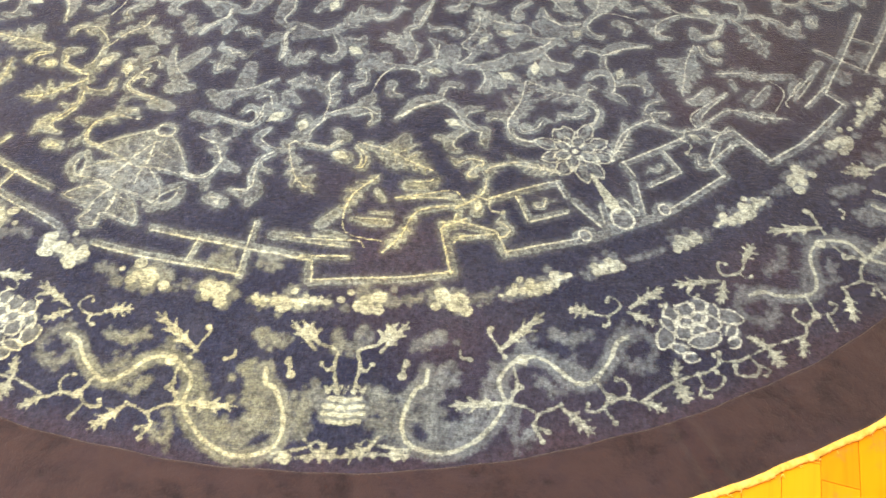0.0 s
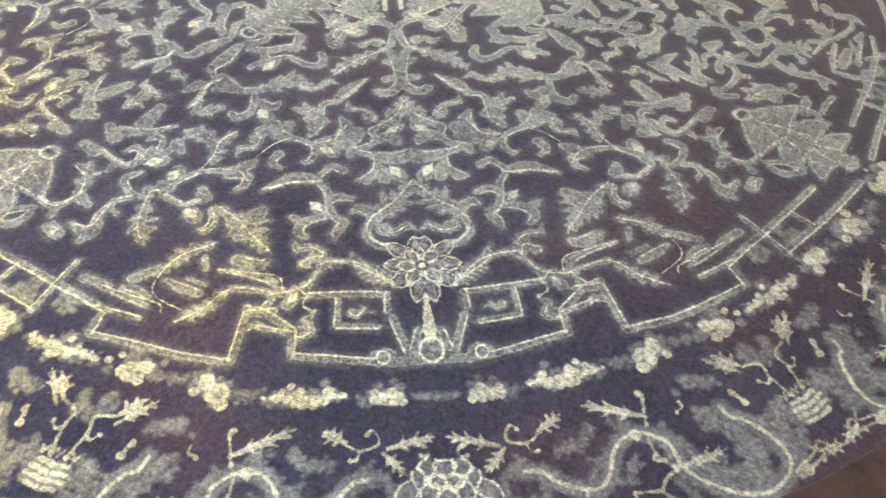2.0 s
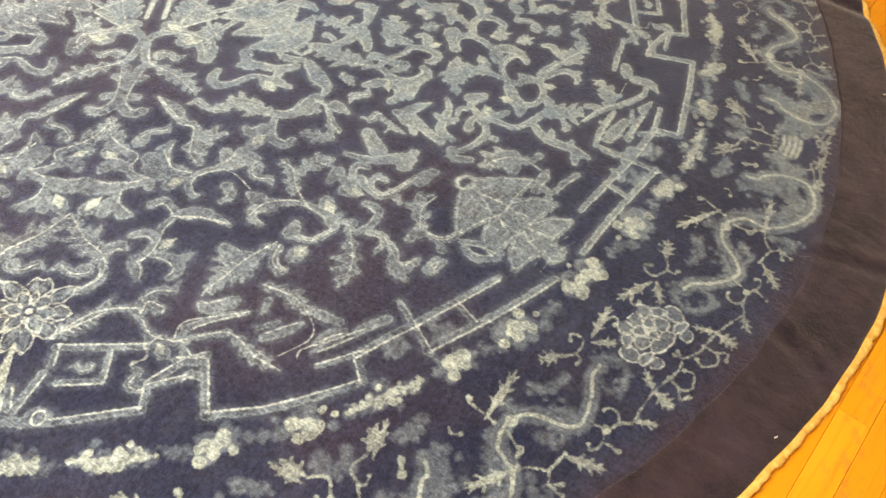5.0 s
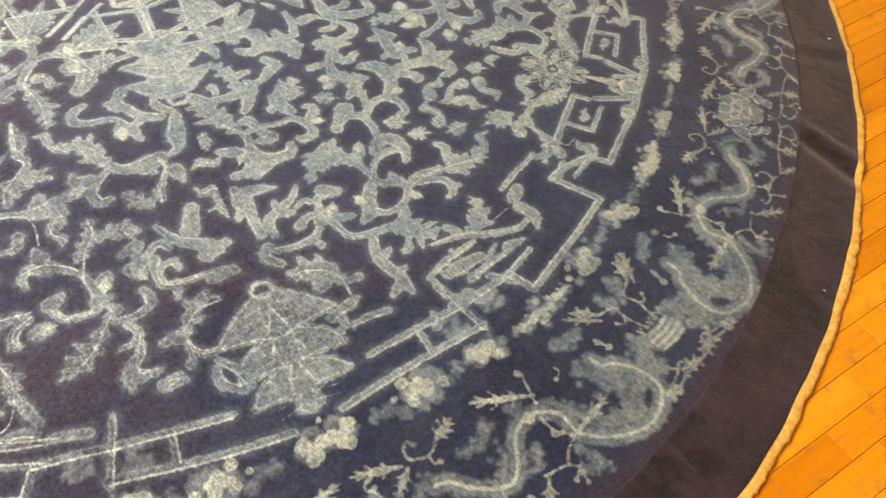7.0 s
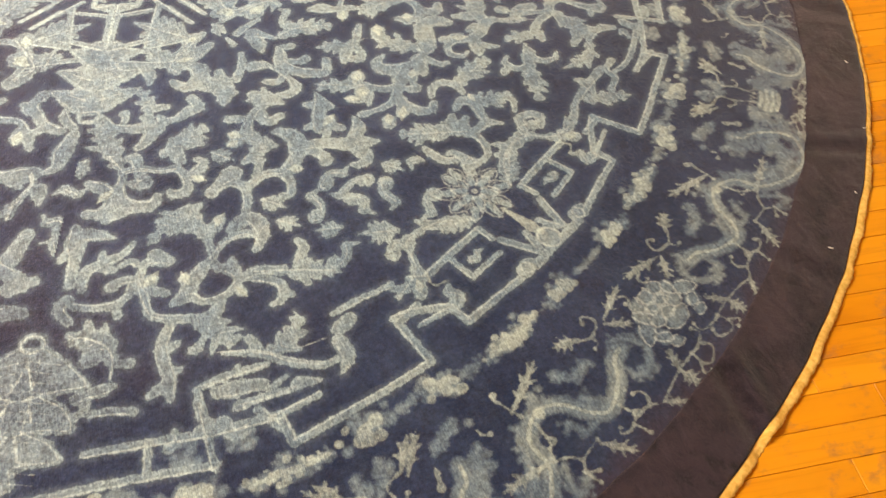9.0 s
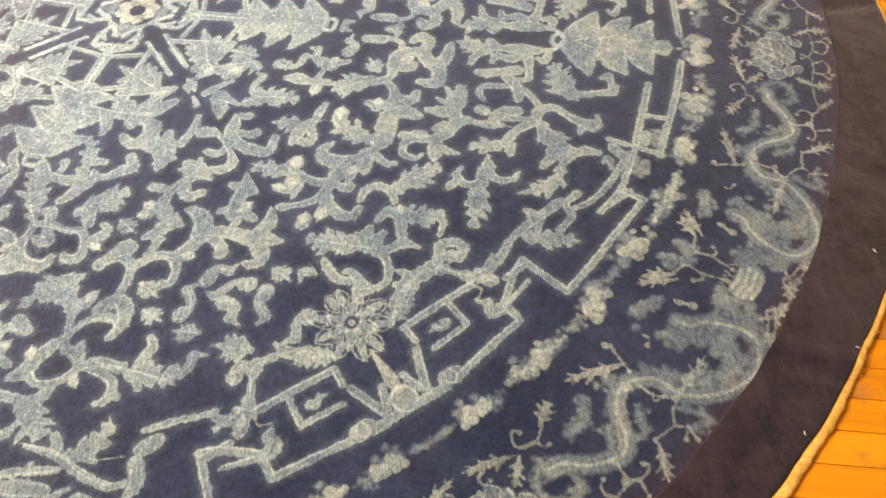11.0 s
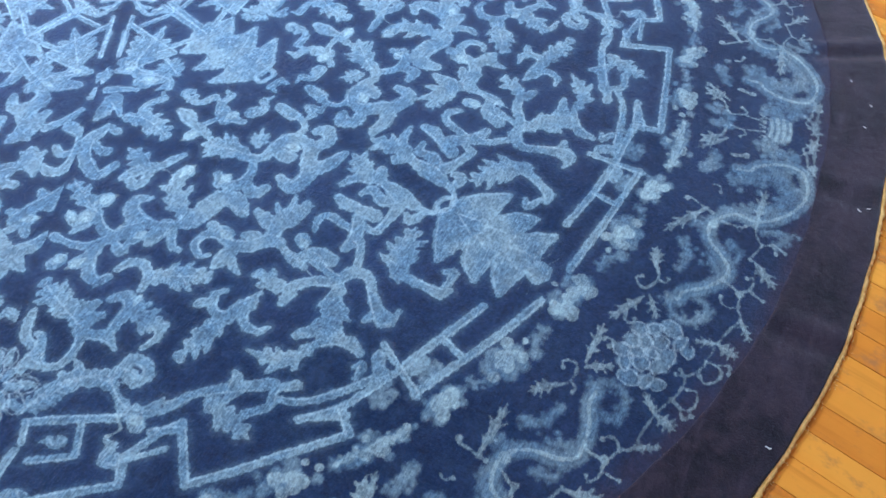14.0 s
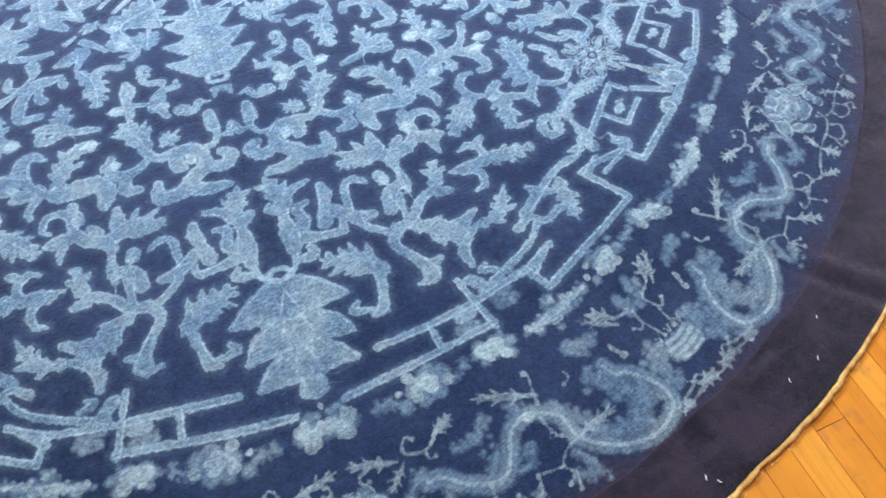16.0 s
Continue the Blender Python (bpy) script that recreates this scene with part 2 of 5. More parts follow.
MAT_LINT = plain_material("white_lint", (0.75, 0.75, 0.72), (0.85, 0.85, 0.82), 200.0, 0.9)


def glow_material(name, colour, strength):
    m = Nodes(name)
    m.bsdf.inputs["Base Color"].default_value = (0.8, 0.8, 0.8, 1)
    m.bsdf.inputs["Emission Color"].default_value = (*colour, 1)
    m.bsdf.inputs["Emission Strength"].default_value = strength
    return m.mat


MAT_DIFFUSER = glow_material("lamp_diffuser", (1.0, 0.93, 0.84), 3.0)


def part(name, bm, material, parent=None, label=""):
    me = bpy.data.meshes.new(name)
    bm.to_mesh(me)
    bm.free()
    me.materials.append(material)
    ob = new(name, me)
    ob.parent = parent
    if label:
        tagged(ob, label)
    return ob


def box(x0, y0, z0, x1, y1, z1, bevel=0.0):
    bm = bmesh.new()
    bmesh.ops.create_cube(bm, size=1.0, matrix=Matrix.Translation(((x0 + x1) / 2, (y0 + y1) / 2, (z0 + z1) / 2)) @ Matrix.Diagonal((x1 - x0, y1 - y0, z1 - z0, 1)))
    if bevel:
        bmesh.ops.bevel(bm, geom=list(bm.edges), offset=bevel, segments=2, affect="EDGES")
    return bm


def mesh_of(name, verts, faces, material, smooth=False):
    """A mesh from numpy arrays of vertices and quads."""
    me = bpy.data.meshes.new(name)
    verts, faces = np.asarray(verts, np.float32), np.asarray(faces, np.int32)
    me.vertices.add(len(verts))
    me.vertices.foreach_set("co", verts.ravel())
    me.loops.add(faces.size)
    me.loops.foreach_set("vertex_index", faces.ravel())
    me.polygons.add(len(faces))
    me.polygons.foreach_set("loop_start", np.arange(0, faces.size, faces.shape[1], dtype=np.int32))
    me.polygons.foreach_set("use_smooth", np.full(len(faces), smooth))
    me.update(calc_edges=True)
    me.materials.append(material)
    return me


# ---------------------------------------------------------------- room
# walls and ceiling are unseen, added to close the room and bounce light
ROOM = (-4.2, -4.0, 4.2, 4.4)
ROOM_H = 2.75
x0, y0, x1, y1 = ROOM
for name, dims in (("wall_north", (x0 - 0.15, y1, 0, x1 + 0.15, y1 + 0.15, ROOM_H)), ("wall_south", (x0 - 0.15, y0 - 0.15, 0, x1 + 0.15, y0, ROOM_H)),
                   ("wall_east", (x1, y0, 0, x1 + 0.15, y1, ROOM_H)), ("wall_west", (x0 - 0.15, y0, 0, x0, y1, ROOM_H))):
    tagged(part(name, box(*dims), MAT_PLASTER), "unseen plain off-white plastered wall, added to bounce light", "wall", kind="structure")
tagged(part("ceiling", box(x0 - 0.15, y0 - 0.15, ROOM_H, x1 + 0.15, y1 + 0.15, ROOM_H + 0.1), MAT_CEILING), "unseen plain white ceiling above the rug, added to bounce light", "ceiling", kind="structure")
# assumed fixtures, never in view, one at each added lamp
for lx, ly, watts in ASSUMED_LAMPS:
    lamp = tagged(new("assumed_ceiling_light"), "unseen, assumed square white ceiling light with a glowing diffuser", "ceiling light", "ceiling lights")
    lamp.location = (lx, ly, ROOM_H)
    part("frame", box(-0.32, -0.32, -0.025, 0.32, 0.32, -0.001, 0.004), MAT_TRIM, lamp)
    part("diffuser", box(-0.295, -0.295, -0.032, 0.295, 0.295, -0.026), MAT_DIFFUSER, lamp, "glowing white diffuser of an unseen, assumed light")

# ---------------------------------------------------------------- the rug's drawing
# The design repeats eight times, mirrored: one wedge of 45 degrees, from the blossom's axis (0) to the palmette's axis (45).
# It is drawn as distances in millimetres to four kinds of shape: body (bleached fill), line (thin pale line), pale (solid pale fill), cloud (soft faded fill).
R_FIELD, R_RUG = 1.700, 1.822
CELL = 0.0022
NX, NY = int(1.74 / CELL), int(1.28 / CELL)
FLIPPED = False


def polar(r, a):
    a = 45.0 - a if FLIPPED else a
    return Vector((r * math.cos(radians(a)), r * math.sin(radians(a))))


def stroke(kind, pts, w0, w1=None):
    """A line through pts (x, y in metres), w0 to w1 metres wide."""
    w1 = w0 if w1 is None else w1
    f, n = FIELDS[kind], len(pts) - 1
    for i in range(n):
        (ax, ay), (bx, by) = pts[i], pts[i + 1]
        wa, wb = w0 + (w1 - w0) * i / n, w0 + (w1 - w0) * (i + 1) / n
        pad = max(w0, w1) / 2 + 0.03
        i0, i1 = int((min(ax, bx) - pad) / CELL), int((max(ax, bx) + pad) / CELL) + 2
        j0, j1 = int((min(ay, by) - pad) / CELL) + 20, int((max(ay, by) + pad) / CELL) + 22
        i0, j0, i1, j1 = max(i0, 0), max(j0, 0), min(i1, NX), min(j1, NY)
        if i0 >= i1 or j0 >= j1:
            continue
        x = (np.arange(i0, i1) * CELL - ax)[None, :]
        y = ((np.arange(j0, j1) - 20) * CELL - ay)[:, None]
        dx, dy = bx - ax, by - ay
        u = np.clip((x * dx + y * dy) / max(dx * dx + dy * dy, 1e-12), 0, 1)
        d = np.hypot(x - u * dx, y - u * dy) - (wa + (wb - wa) * u) / 2
        f[j0:j1, i0:i1] = np.minimum(f[j0:j1, i0:i1], d * 1000)


def smooth(pts, n=6):
    """A soft curve through pts."""
    p = [Vector(q) for q in pts]
    p = [p[0] * 2 - p[1]] + p + [p[-1] * 2 - p[-2]]
    out = []
    for a, b, c, d in zip(p, p[1:], p[2:], p[3:]):
        for k in range(n):
            t = k / n
            out.append(0.5 * ((2 * b) + (c - a) * t + (2 * a - 5 * b + 4 * c - d) * t * t + (3 * b - a - 3 * c + d) * t ** 3))
    return out + [p[-2]]


def pol(*pairs):
    return [polar(r, a) for r, a in pairs]


def vine(pts, w=0.012, w1=None, spine=True):
    c = smooth(pts)
    w *= 1.35
    stroke("body", c, w, w1)
    if spine:
        stroke("line", c, 0.0034)
    # buds and stubs along the stem, to either side by turns
    run, side = 0.0, 1
    for p, q in zip(c, c[1:]):
        run += (q - p).length
        if run > 0.045:
            run, side = 0.0, -side
            d = (q - p).normalized()
            s = Vector((-d.y, d.x)) * side
            stroke("body", [p, p + (s * 0.8 + d * 0.6) * 0.030], 0.024, 0.004)


def turned(at, a, u, v):
    c, s = math.cos(a), math.sin(a)
    return Vector((at[0] + c * u - s * v, at[1] + s * u + c * v))


def leaf(at, a, size, kind="body", fat=0.30, lobes=3, vein=True):
    """A toothed leaf whose stalk starts at at and which points along angle a."""
    if kind == "pale":
        # a small slender leaf with two pairs of lobes
        stroke(kind, [at, turned(at, a, size * 0.5, 0)], size * 0.08, size * 0.30)
        stroke(kind, [turned(at, a, size * 0.5, 0), turned(at, a, size * 0.95, 0)], size * 0.30, size * 0.06)
        for u, reach, fwd in ((0.32, 0.26, 0.06), (0.56, 0.22, 0.14)):
            for s in (-1, 1):
                stroke(kind, [turned(at, a, size * u, 0), turned(at, a, size * (u + fwd), s * size * reach)], size * 0.20, size * 0.09)
        return
    w = size * min((0.30 if lobes < 4 else 0.22) + fat * 0.55, 0.6)
    stroke(kind, [at, turned(at, a, size * 0.45, 0)], w * 0.35, w * 0.72)
    stroke(kind, [turned(at, a, size * 0.45, 0), turned(at, a, size, 0)], w * 0.72, size * 0.04)
    n = lobes + 1
    for k in range(n):
        u = size * (0.08 + 0.62 * k / n)
        reach = w * 0.72 * (0.75 + 0.5 * math.sin(math.pi * (k + 0.7) / (n + 0.6)) - 0.25 * k / n)
        for s in (-1, 1):
            stroke(kind, [turned(at, a, u, 0), turned(at, a, u + reach * 0.55, s * reach * 0.82)], w * 0.42, w * 0.2)
    if vein:
        stroke("line", [at, turned(at, a, size * 0.85, 0)], 0.0030)
        for k in range(n if lobes > 3 else 0):
            u = size * (0.12 + 0.55 * k / n)
            for s in (-1, 1):
                stroke("line", [turned(at, a, u, 0), turned(at, a, u + w * 0.35, s * w * 0.42)], 0.0022)


def bud(at, a, size):
    stroke("pale", [turned(at, a, -size * 0.3, 0), at, turned(at, a, size * 0.4, 0)], size * 0.42, size * 0.12)


def ring(kind, at, r, w, n=20, squash=1.0, a=0.0):
    stroke(kind, [turned(at, a, r * math.cos(k * math.tau / n), squash * r * math.sin(k * math.tau / n)) for k in range(n + 1)], w)


def bloom(at, a, r, petals=10):
    """A flower of many pointed petals, each drawn in outline, with dark gaps between them."""
    for near, far, wide, n, off in ((0.50, 1.06, 0.44, petals, 0.0), (0.16, 0.66, 0.36, petals - 2, 0.5)):
        for k in range(n):
            h = a + (k + off) * math.tau / n
            far_k = far * (1 + 0.10 * math.sin(2.3 * k + 1))
            side = [turned(at, h, r * (near + (far_k - near) * u), r * wide * v) for u, v in ((0, 0.25), (0.35, 0.5), (0.7, 0.38), (1, 0))]
            other = [turned(at, h, r * (near + (far_k - near) * u), -r * wide * v) for u, v in ((0.7, 0.38), (0.35, 0.5), (0, 0.25))]
            stroke("line", side + other, 0.0034)
            stroke("body", [turned(at, h, r * (near + 0.12), 0), turned(at, h, r * (far_k - 0.14), 0)], r * 0.22, r * 0.14)
    stroke("line", [at, at], r * 0.18)


def hook(pts, w=0.013, knob=0.022):
    c = smooth(pts)
    w *= 1.4
    # the end curls on, as it was bending
    d, e = c[-1] - c[-3], c[-3] - c[0]
    h, s = math.atan2(d.y, d.x), 1 if e.x * d.y - e.y * d.x > 0 else -1
    for k in range(5):
        h += s * 0.62
        c.append(c[-1] + Vector((math.cos(h), math.sin(h))) * knob * 0.26)
    stroke("body", c, w * 1.1, w * 0.7)
    stroke("line", c[:-2], 0.0030)
    stroke("body", [c[-1], c[-1]], knob * 0.85)
    # a spur at the foot and a lobe on the outer side of the bend
    d = (c[1] - c[0]).normalized()
    stroke("body", [c[0], c[0] - d * 0.4 * w + Vector((-d.y, d.x)) * s * -1.3 * w], w, w * 0.15)
    m = len(c) // 2
    d = (c[m + 1] - c[m - 1]).normalized()
    s = Vector((-d.y, d.x)) * (-1 if (c[-1] - c[0]).dot(Vector((-d.y, d.x))) > 0 else 1)
    stroke("body", [c[m], c[m] + s * w * 0.8], w * 1.1, w * 0.7)


def frond(a, b, fat=0.3, lobes=3, kind="body"):
    p, q = polar(*a), polar(*b)
    d = q - p
    if kind == "pale":
        d *= 0.92
    leaf(p, math.atan2(d.y, d.x), d.length, kind, fat, lobes, kind == "body")


def bud_to(a, b):
    p, q = polar(*a), polar(*b)
    m = (p + q) / 2
    stroke("pale", [p, m], 0.006, 0.017)
    stroke("pale", [m, q], 0.017, 0.003)
    stroke("body", [p, q], 0.026)


def fret(pts, w=0.015):
    stroke("body", pts, w)
    n = [Vector((-(b - a).y, (b - a).x)).normalized() * w * 0.36 for a, b in zip(pts, pts[1:])]
    for a, b, s in zip(pts, pts[1:], n):
        stroke("line", [a + s, b + s], 0.0034)


def tendril(pts, w=0.006):
    c = smooth(pts)
    w *= 0.86
    stroke("pale", c, w, w * 0.8)
    stroke("pale", [c[-1], c[-1]], w * 1.8)


def blot(pts, w):
    """A soft cloud of scallops."""
    rnd = random.Random(int(pts[0][0] * 9973))
    for p in smooth(pts, 3):
        for k in range(4):
            q = p + Vector((rnd.gauss(0, 1), rnd.gauss(0, 1))) * w * 0.26
            stroke("cloud", [q, q], w * rnd.uniform(0.35, 0.62))


def swash(*rows, kind="body", outline=True):
    """A scroll through rows of (radius, angle, width), its width changing from row to row."""
    p = [polar(r, a) for r, a, w in rows]
    c = smooth(p, 5) if len(p) > 1 else p * 2
    w = np.interp(np.arange(len(c)) / 5, range(len(rows)), [q[2] * (1.15 if kind == "body" else 1.0) for q in rows])
    if kind == "body":
        # blunt lobes on the outer side of each bend
        for k in range(2, len(c) - 2, 4):
            d = (c[k + 1] - c[k - 1]).normalized()
            n = Vector((-d.y, d.x)) * (-1 if (c[k + 2] - c[k - 2]).cross(c[k] - c[k - 2]) < 0 else 1)
            stroke(kind, [c[k], c[k] + n * float(w[k]) * 0.42 + d * 0.005], float(w[k]) * 0.5, float(w[k]) * 0.28)
    for k in range(len(c) - 1):
        stroke(kind, c[k:k + 2], float(w[k]), float(w[k + 1]))
    if outline and len(rows) > 2:
        # a fine pale line along the inner side of the bend
        s = 1 if (c[-1] - c[0]).cross(c[len(c) // 2] - c[0]) < 0 else -1
        side = [p + Vector((-(q - o).y, (q - o).x)).normalized() * s * float(x) * 0.36 for o, p, q, x in zip(c, c[1:], c[2:], w[1:])]
        stroke("line", side, 0.0026)
    return c, w


def lobed(*rows):
    """A leaf with toothed lobes along both its sides."""
    c, w = swash(*[(r, a, x * 0.58) for r, a, x in rows], outline=False)
    run, total = 0.008, sum((q - p).length for p, q in zip(c, c[1:]))
    gone = 0.0
    for p, q, x in zip(c, c[1:], w):
        run, gone = run + (q - p).length, gone + (q - p).length
        if run < 0.021 or x < 0.008:
            continue
        run, d = 0.0, (q - p).normalized()
        for s in (-1, 1):
            n = Vector((-d.y, d.x)) * s
            reach = float(x) / 0.58 * (0.50 + 0.10 * math.sin(91 * p.x + 57 * p.y + s))
            stroke("body", [p, p + n * reach * 0.72 + d * reach * 0.45], 0.021, 0.014)
            stroke("body", [p + n * reach * 0.72 + d * reach * 0.45, p + n * reach + d * reach * 0.70], 0.014, 0.004)
            if total > 0.09:
                stroke("line", [p, p + n * reach * 0.7 + d * reach * 0.5], 0.0016)


def vein(*pairs):
    stroke("line", smooth(pol(*pairs)), 0.0030)


def pod(a, b, wide):
    """A solid pale bud, pointed at both ends, or nearly."""
    p, q = polar(*a), polar(*b)
    m = p.lerp(q, 0.45)
    stroke("pale", [p, m], wide * 0.25, wide * 0.85)
    stroke("pale", [m, q], wide * 0.85, wide * 0.12)
    stroke("body", [p, m], wide * 1.15)


def twig_leaf(a, b, wide):
    """A pale leaf of the border: five lobes about a spine."""
    p, q = polar(*a), polar(*b)
    d, n = q - p, Vector((-(q - p).y, (q - p).x)).normalized()
    stroke("pale", [p, p + d * 0.5], wide * 0.18, wide * 0.50)
    stroke("pale", [p + d * 0.5, q], wide * 0.50, wide * 0.08)
    for u, out, fwd in ((0.28, 0.46, 0.10), (0.52, 0.50, 0.16), (0.74, 0.30, 0.16)):
        for s in (-1, 1):
            stroke("pale", [p + d * u, p + d * (u + fwd) + n * s * wide * out], wide * 0.30, wide * 0.10)


def patch(*pairs):
    """Half a palmette: the outline from its foot round its lobes to its tip, filled as far as the axis."""
    c = pol(*pairs)
    foot, tip = c[0], c[-1]
    for p, q in zip(c, c[1:]):
        for k in range(7):
            m = p.lerp(q, k / 6)
            u = min(max((m - foot).dot(tip - foot) / (tip - foot).length_squared - 0.04, 0.02), 0.98)
            stroke("body", [m, foot.lerp(tip, u)], 0.014, 0.024)
    stroke("line", smooth(c, 4), 0.0022)
    ring("body", foot + (foot - tip).normalized() * 0.012, 0.016, 0.011, 14)
    ring("line", foot + (foot - tip).normalized() * 0.012, 0.016, 0.003, 14)
    d = (tip - foot).normalized()
    n = Vector((-d.y, d.x)) * (1 if (c[3] - foot).dot(Vector((-d.y, d.x))) > 0 else -1)
    for k in range(1, 14):
        p = foot.lerp(tip, k / 14)
        stroke("line", [p, p + n * 0.050 + d * 0.010], 0.0012)
        stroke("line", [p + n * 0.014 - d * 0.008, p + n * 0.015 + d * 0.008], 0.0012)


def mist(*rows):
    """A soft faded cloud."""
    rnd = random.Random(int(rows[0][0] * 9973))
    c, w = swash(*[(r, a, x * 0.55) for r, a, x in rows], kind="cloud", outline=False)
    for p, x in zip(c, w):
        for k in range(3):
            q = p + Vector((rnd.gauss(0, 1), rnd.gauss(0, 1))) * float(x) * 0.5
            stroke("cloud", [q, q], float(x) * rnd.uniform(0.3, 0.8))


def floret(*rows):
    """A clump of small pale florets with a blurred edge."""
    rnd = random.Random(int(rows[0][0] * 9999 + rows[0][1] * 77))
    for p, x in zip(*swash(*[(r, a, x * 0.35) for r, a, x in rows], kind="pale", outline=False)):
        for k in range(2):
            q = p + Vector((rnd.gauss(0, 1), rnd.gauss(0, 1))) * float(x) * 0.75
            stroke("pale", [q, q], float(x) * rnd.uniform(0.7, 1.6))
    mist(*[(r, a, x * 1.28) for r, a, x in rows])


def dot(*rows):
    for r, a, w in rows:
        stroke("pale", [polar(r, a)] * 2, w)


def petal(row):
    """One round petal of the border's full flower, drawn in outline."""
    r, a, size = row
    at = polar(r, a)
    stroke("cloud", [at, at], size * 1.9)
    # a scalloped outline, open towards the flower's middle
    turn, n = 300 * r, 14
    pts = [turned(at, turn, size * 1.15 * (1 + 0.16 * math.sin(3 * k * math.tau / n + 90 * a)) * math.cos(k * math.tau / n),
                  size * (0.78 + 0.2 * math.sin(2000 * r)) * math.sin(k * math.tau / n)) for k in range(n - 1)]
    stroke("line", smooth(pts, 2), 0.0038)


def dragon_line(pts):
    c = smooth(pts)
    stroke("pale", c, 0.0075)
    stroke("cloud", c, 0.030)


def vase():
    stroke("pale", pol((1.185, 0), (1.225, 0)), 0.008, 0.016)
    stroke("pale", pol((1.225, 0), (1.262, 0)), 0.016, 0.026)
    stroke("pale", pol((1.262, 0), (1.285, 0)), 0.026, 0.014)
    stroke("body", pol((1.30, 0), (1.312, 0)), 0.048)
    ring("line", polar(1.306, 0), 0.026, 0.005, 14, 0.8)
    stroke("body", pol((1.318, 3.4), (1.322, 4.0)), 0.034)
    ring("line", polar(1.320, 3.7), 0.014, 0.004, 10, 0.8)
    stroke("body", pol((1.325, 0), (1.33, 3.0)), 0.020)


def basket():
    for k in (-1.5, -0.5, 0.5, 1.5):
        wide = 1.25 - 0.22 * abs(k)
        stroke("pale", pol((1.602 + 0.0125 * k, 22.5 - wide), (1.606 + 0.0125 * k, 22.5), (1.602 + 0.0125 * k, 22.5 + wide)), 0.0078)
    stroke("cloud", pol((1.602, 21.8), (1.602, 23.2)), 0.046)
    for a in (21.5, 22.5, 23.5):
        stroke("pale", pol((1.575, a), (1.562, a + 0.2)), 0.004)


def all_round():
    """What every eighth of the drawing has: frets, vase, palmettes, florets and the outer border."""
    global FLIPPED
    bud_to((0.391, 14.7), (0.383, 20.4))
    bud_to((0.327, 8.4), (0.333, 12.6))
    vine(pol((0.328, 5.4), (0.349, 13.5), (0.386, 22.2), (0.420, 21.6)), 0.013)
    frond((0.385, 25.6), (0.307, 23.5), 0.3, 3)
    patch((1.083, 44.8), (1.082, 43.7), (1.115, 41.6), (1.159, 39.9), (1.161, 41.7), (1.167, 43.5), (1.197, 41.5), (1.239, 40.7), (1.233, 42.4), (1.234, 44.0), (1.260, 42.2), (1.293, 41.3), (1.293, 42.9), (1.298, 44.5), (1.327, 44.2), (1.337, 44.9))
    vein((1.167, 43.5), (1.174, 44.8))
    vein((1.234, 44.0), (1.239, 44.8))
    vein((1.104, 45.0), (1.154, 44.2))
    vein((1.167, 44.3), (1.212, 43.7))
    vein((1.241, 44.6), (1.283, 44.1))
    patch((0.500, 44.4), (0.490, 40.6), (0.445, 33.0), (0.439, 38.5), (0.423, 40.4), (0.383, 31.6), (0.373, 37.0), (0.351, 39.6), (0.311, 31.2), (0.295, 38.4), (0.276, 39.8), (0.270, 44.6))
    vein((0.423, 40.4), (0.434, 43.8))
    vein((0.351, 39.6), (0.365, 43.7))
    vein((0.447, 37.3), (0.462, 43.2))
    vein((0.386, 36.2), (0.402, 43.0))
    # inner frets round the middle
    fret(pol((0.173, 8.6), (0.304, 27.9), (0.325, 8.7)), 0.015)
    fret(pol((0.183, 16.5), (0.179, 43.3)), 0.012)
    fret(pol((0.139, 41.3), (0.295, 44.0), (0.282, 21.2)), 0.015)
    fret(pol((0.197, 4.8), (0.278, 4.2), (0.281, 4.1), (0.144, 9.7)), 0.01)
    vine(pol((0.103, 39.0), (0.080, 14.9), (0.148, 23.9), (0.139, 41.3)), 0.01)
    frond((0.313, 11.5), (0.209, 31.0), 0.3, 3)
    vine(pol((0.286, 13.5), (0.330, 12.8), (0.364, 19.5)), 0.011)
    blot(pol((0.045, 43.7), (0.093, 40.6)), 0.03)
    # vase under the blossom
    vase()
    # key fret between the blossom and the palmette
    fret(pol((1.185, 3.4), (1.200, 10.8), (1.184, 11.8)), 0.015)
    fret(pol((1.185, 3.4), (1.222, 3.4)), 0.012)
    fret(pol((1.197, 7.7), (1.259, 7.5), (1.256, 4.1)), 0.012)
    hook(pol((1.221, 5.4), (1.235, 5.9), (1.232, 6.5)), 0.008, 0.012)
    fret(pol((1.329, 4.4), (1.323, 10.6), (1.274, 10.9), (1.238, 13.8), (1.233, 15.2)), 0.015)
    fret(pol((1.281, 10.8), (1.272, 13.8)), 0.011)
    fret(pol((1.237, 3.0), (1.264, 2.5), (1.308, 1.8)), 0.016)
    fret(pol((1.262, 0.9), (1.305, 1.4)), 0.014)
    vine(pol((1.140, 9.9), (1.180, 11.0), (1.202, 13.7)), 0.009)
    tendril(pol((1.191, 10.3), (1.220, 10.6), (1.231, 9.6)), 0.006)
    bud_to((1.196, 11.4), (1.220, 11.9))
    vine(pol((1.164, 2.7), (1.118, 5.7), (1.115, 9.1), (1.127, 9.8)), 0.01)
    hook(pol((1.129, 9.8), (1.105, 10.3), (1.120, 11.7)), 0.01, 0.018)
    frond((1.164, 2.7), (1.112, 7.4), 0.1, 4)
    hook(pol((1.251, 10.1), (1.273, 9.5), (1.286, 10.2)), 0.012, 0.018)
    fret(pol((1.236, 12.9), (1.245, 15.1), (1.346, 14.9), (1.351, 18.8), (1.361, 25.9), (1.307, 26.2)), 0.015)
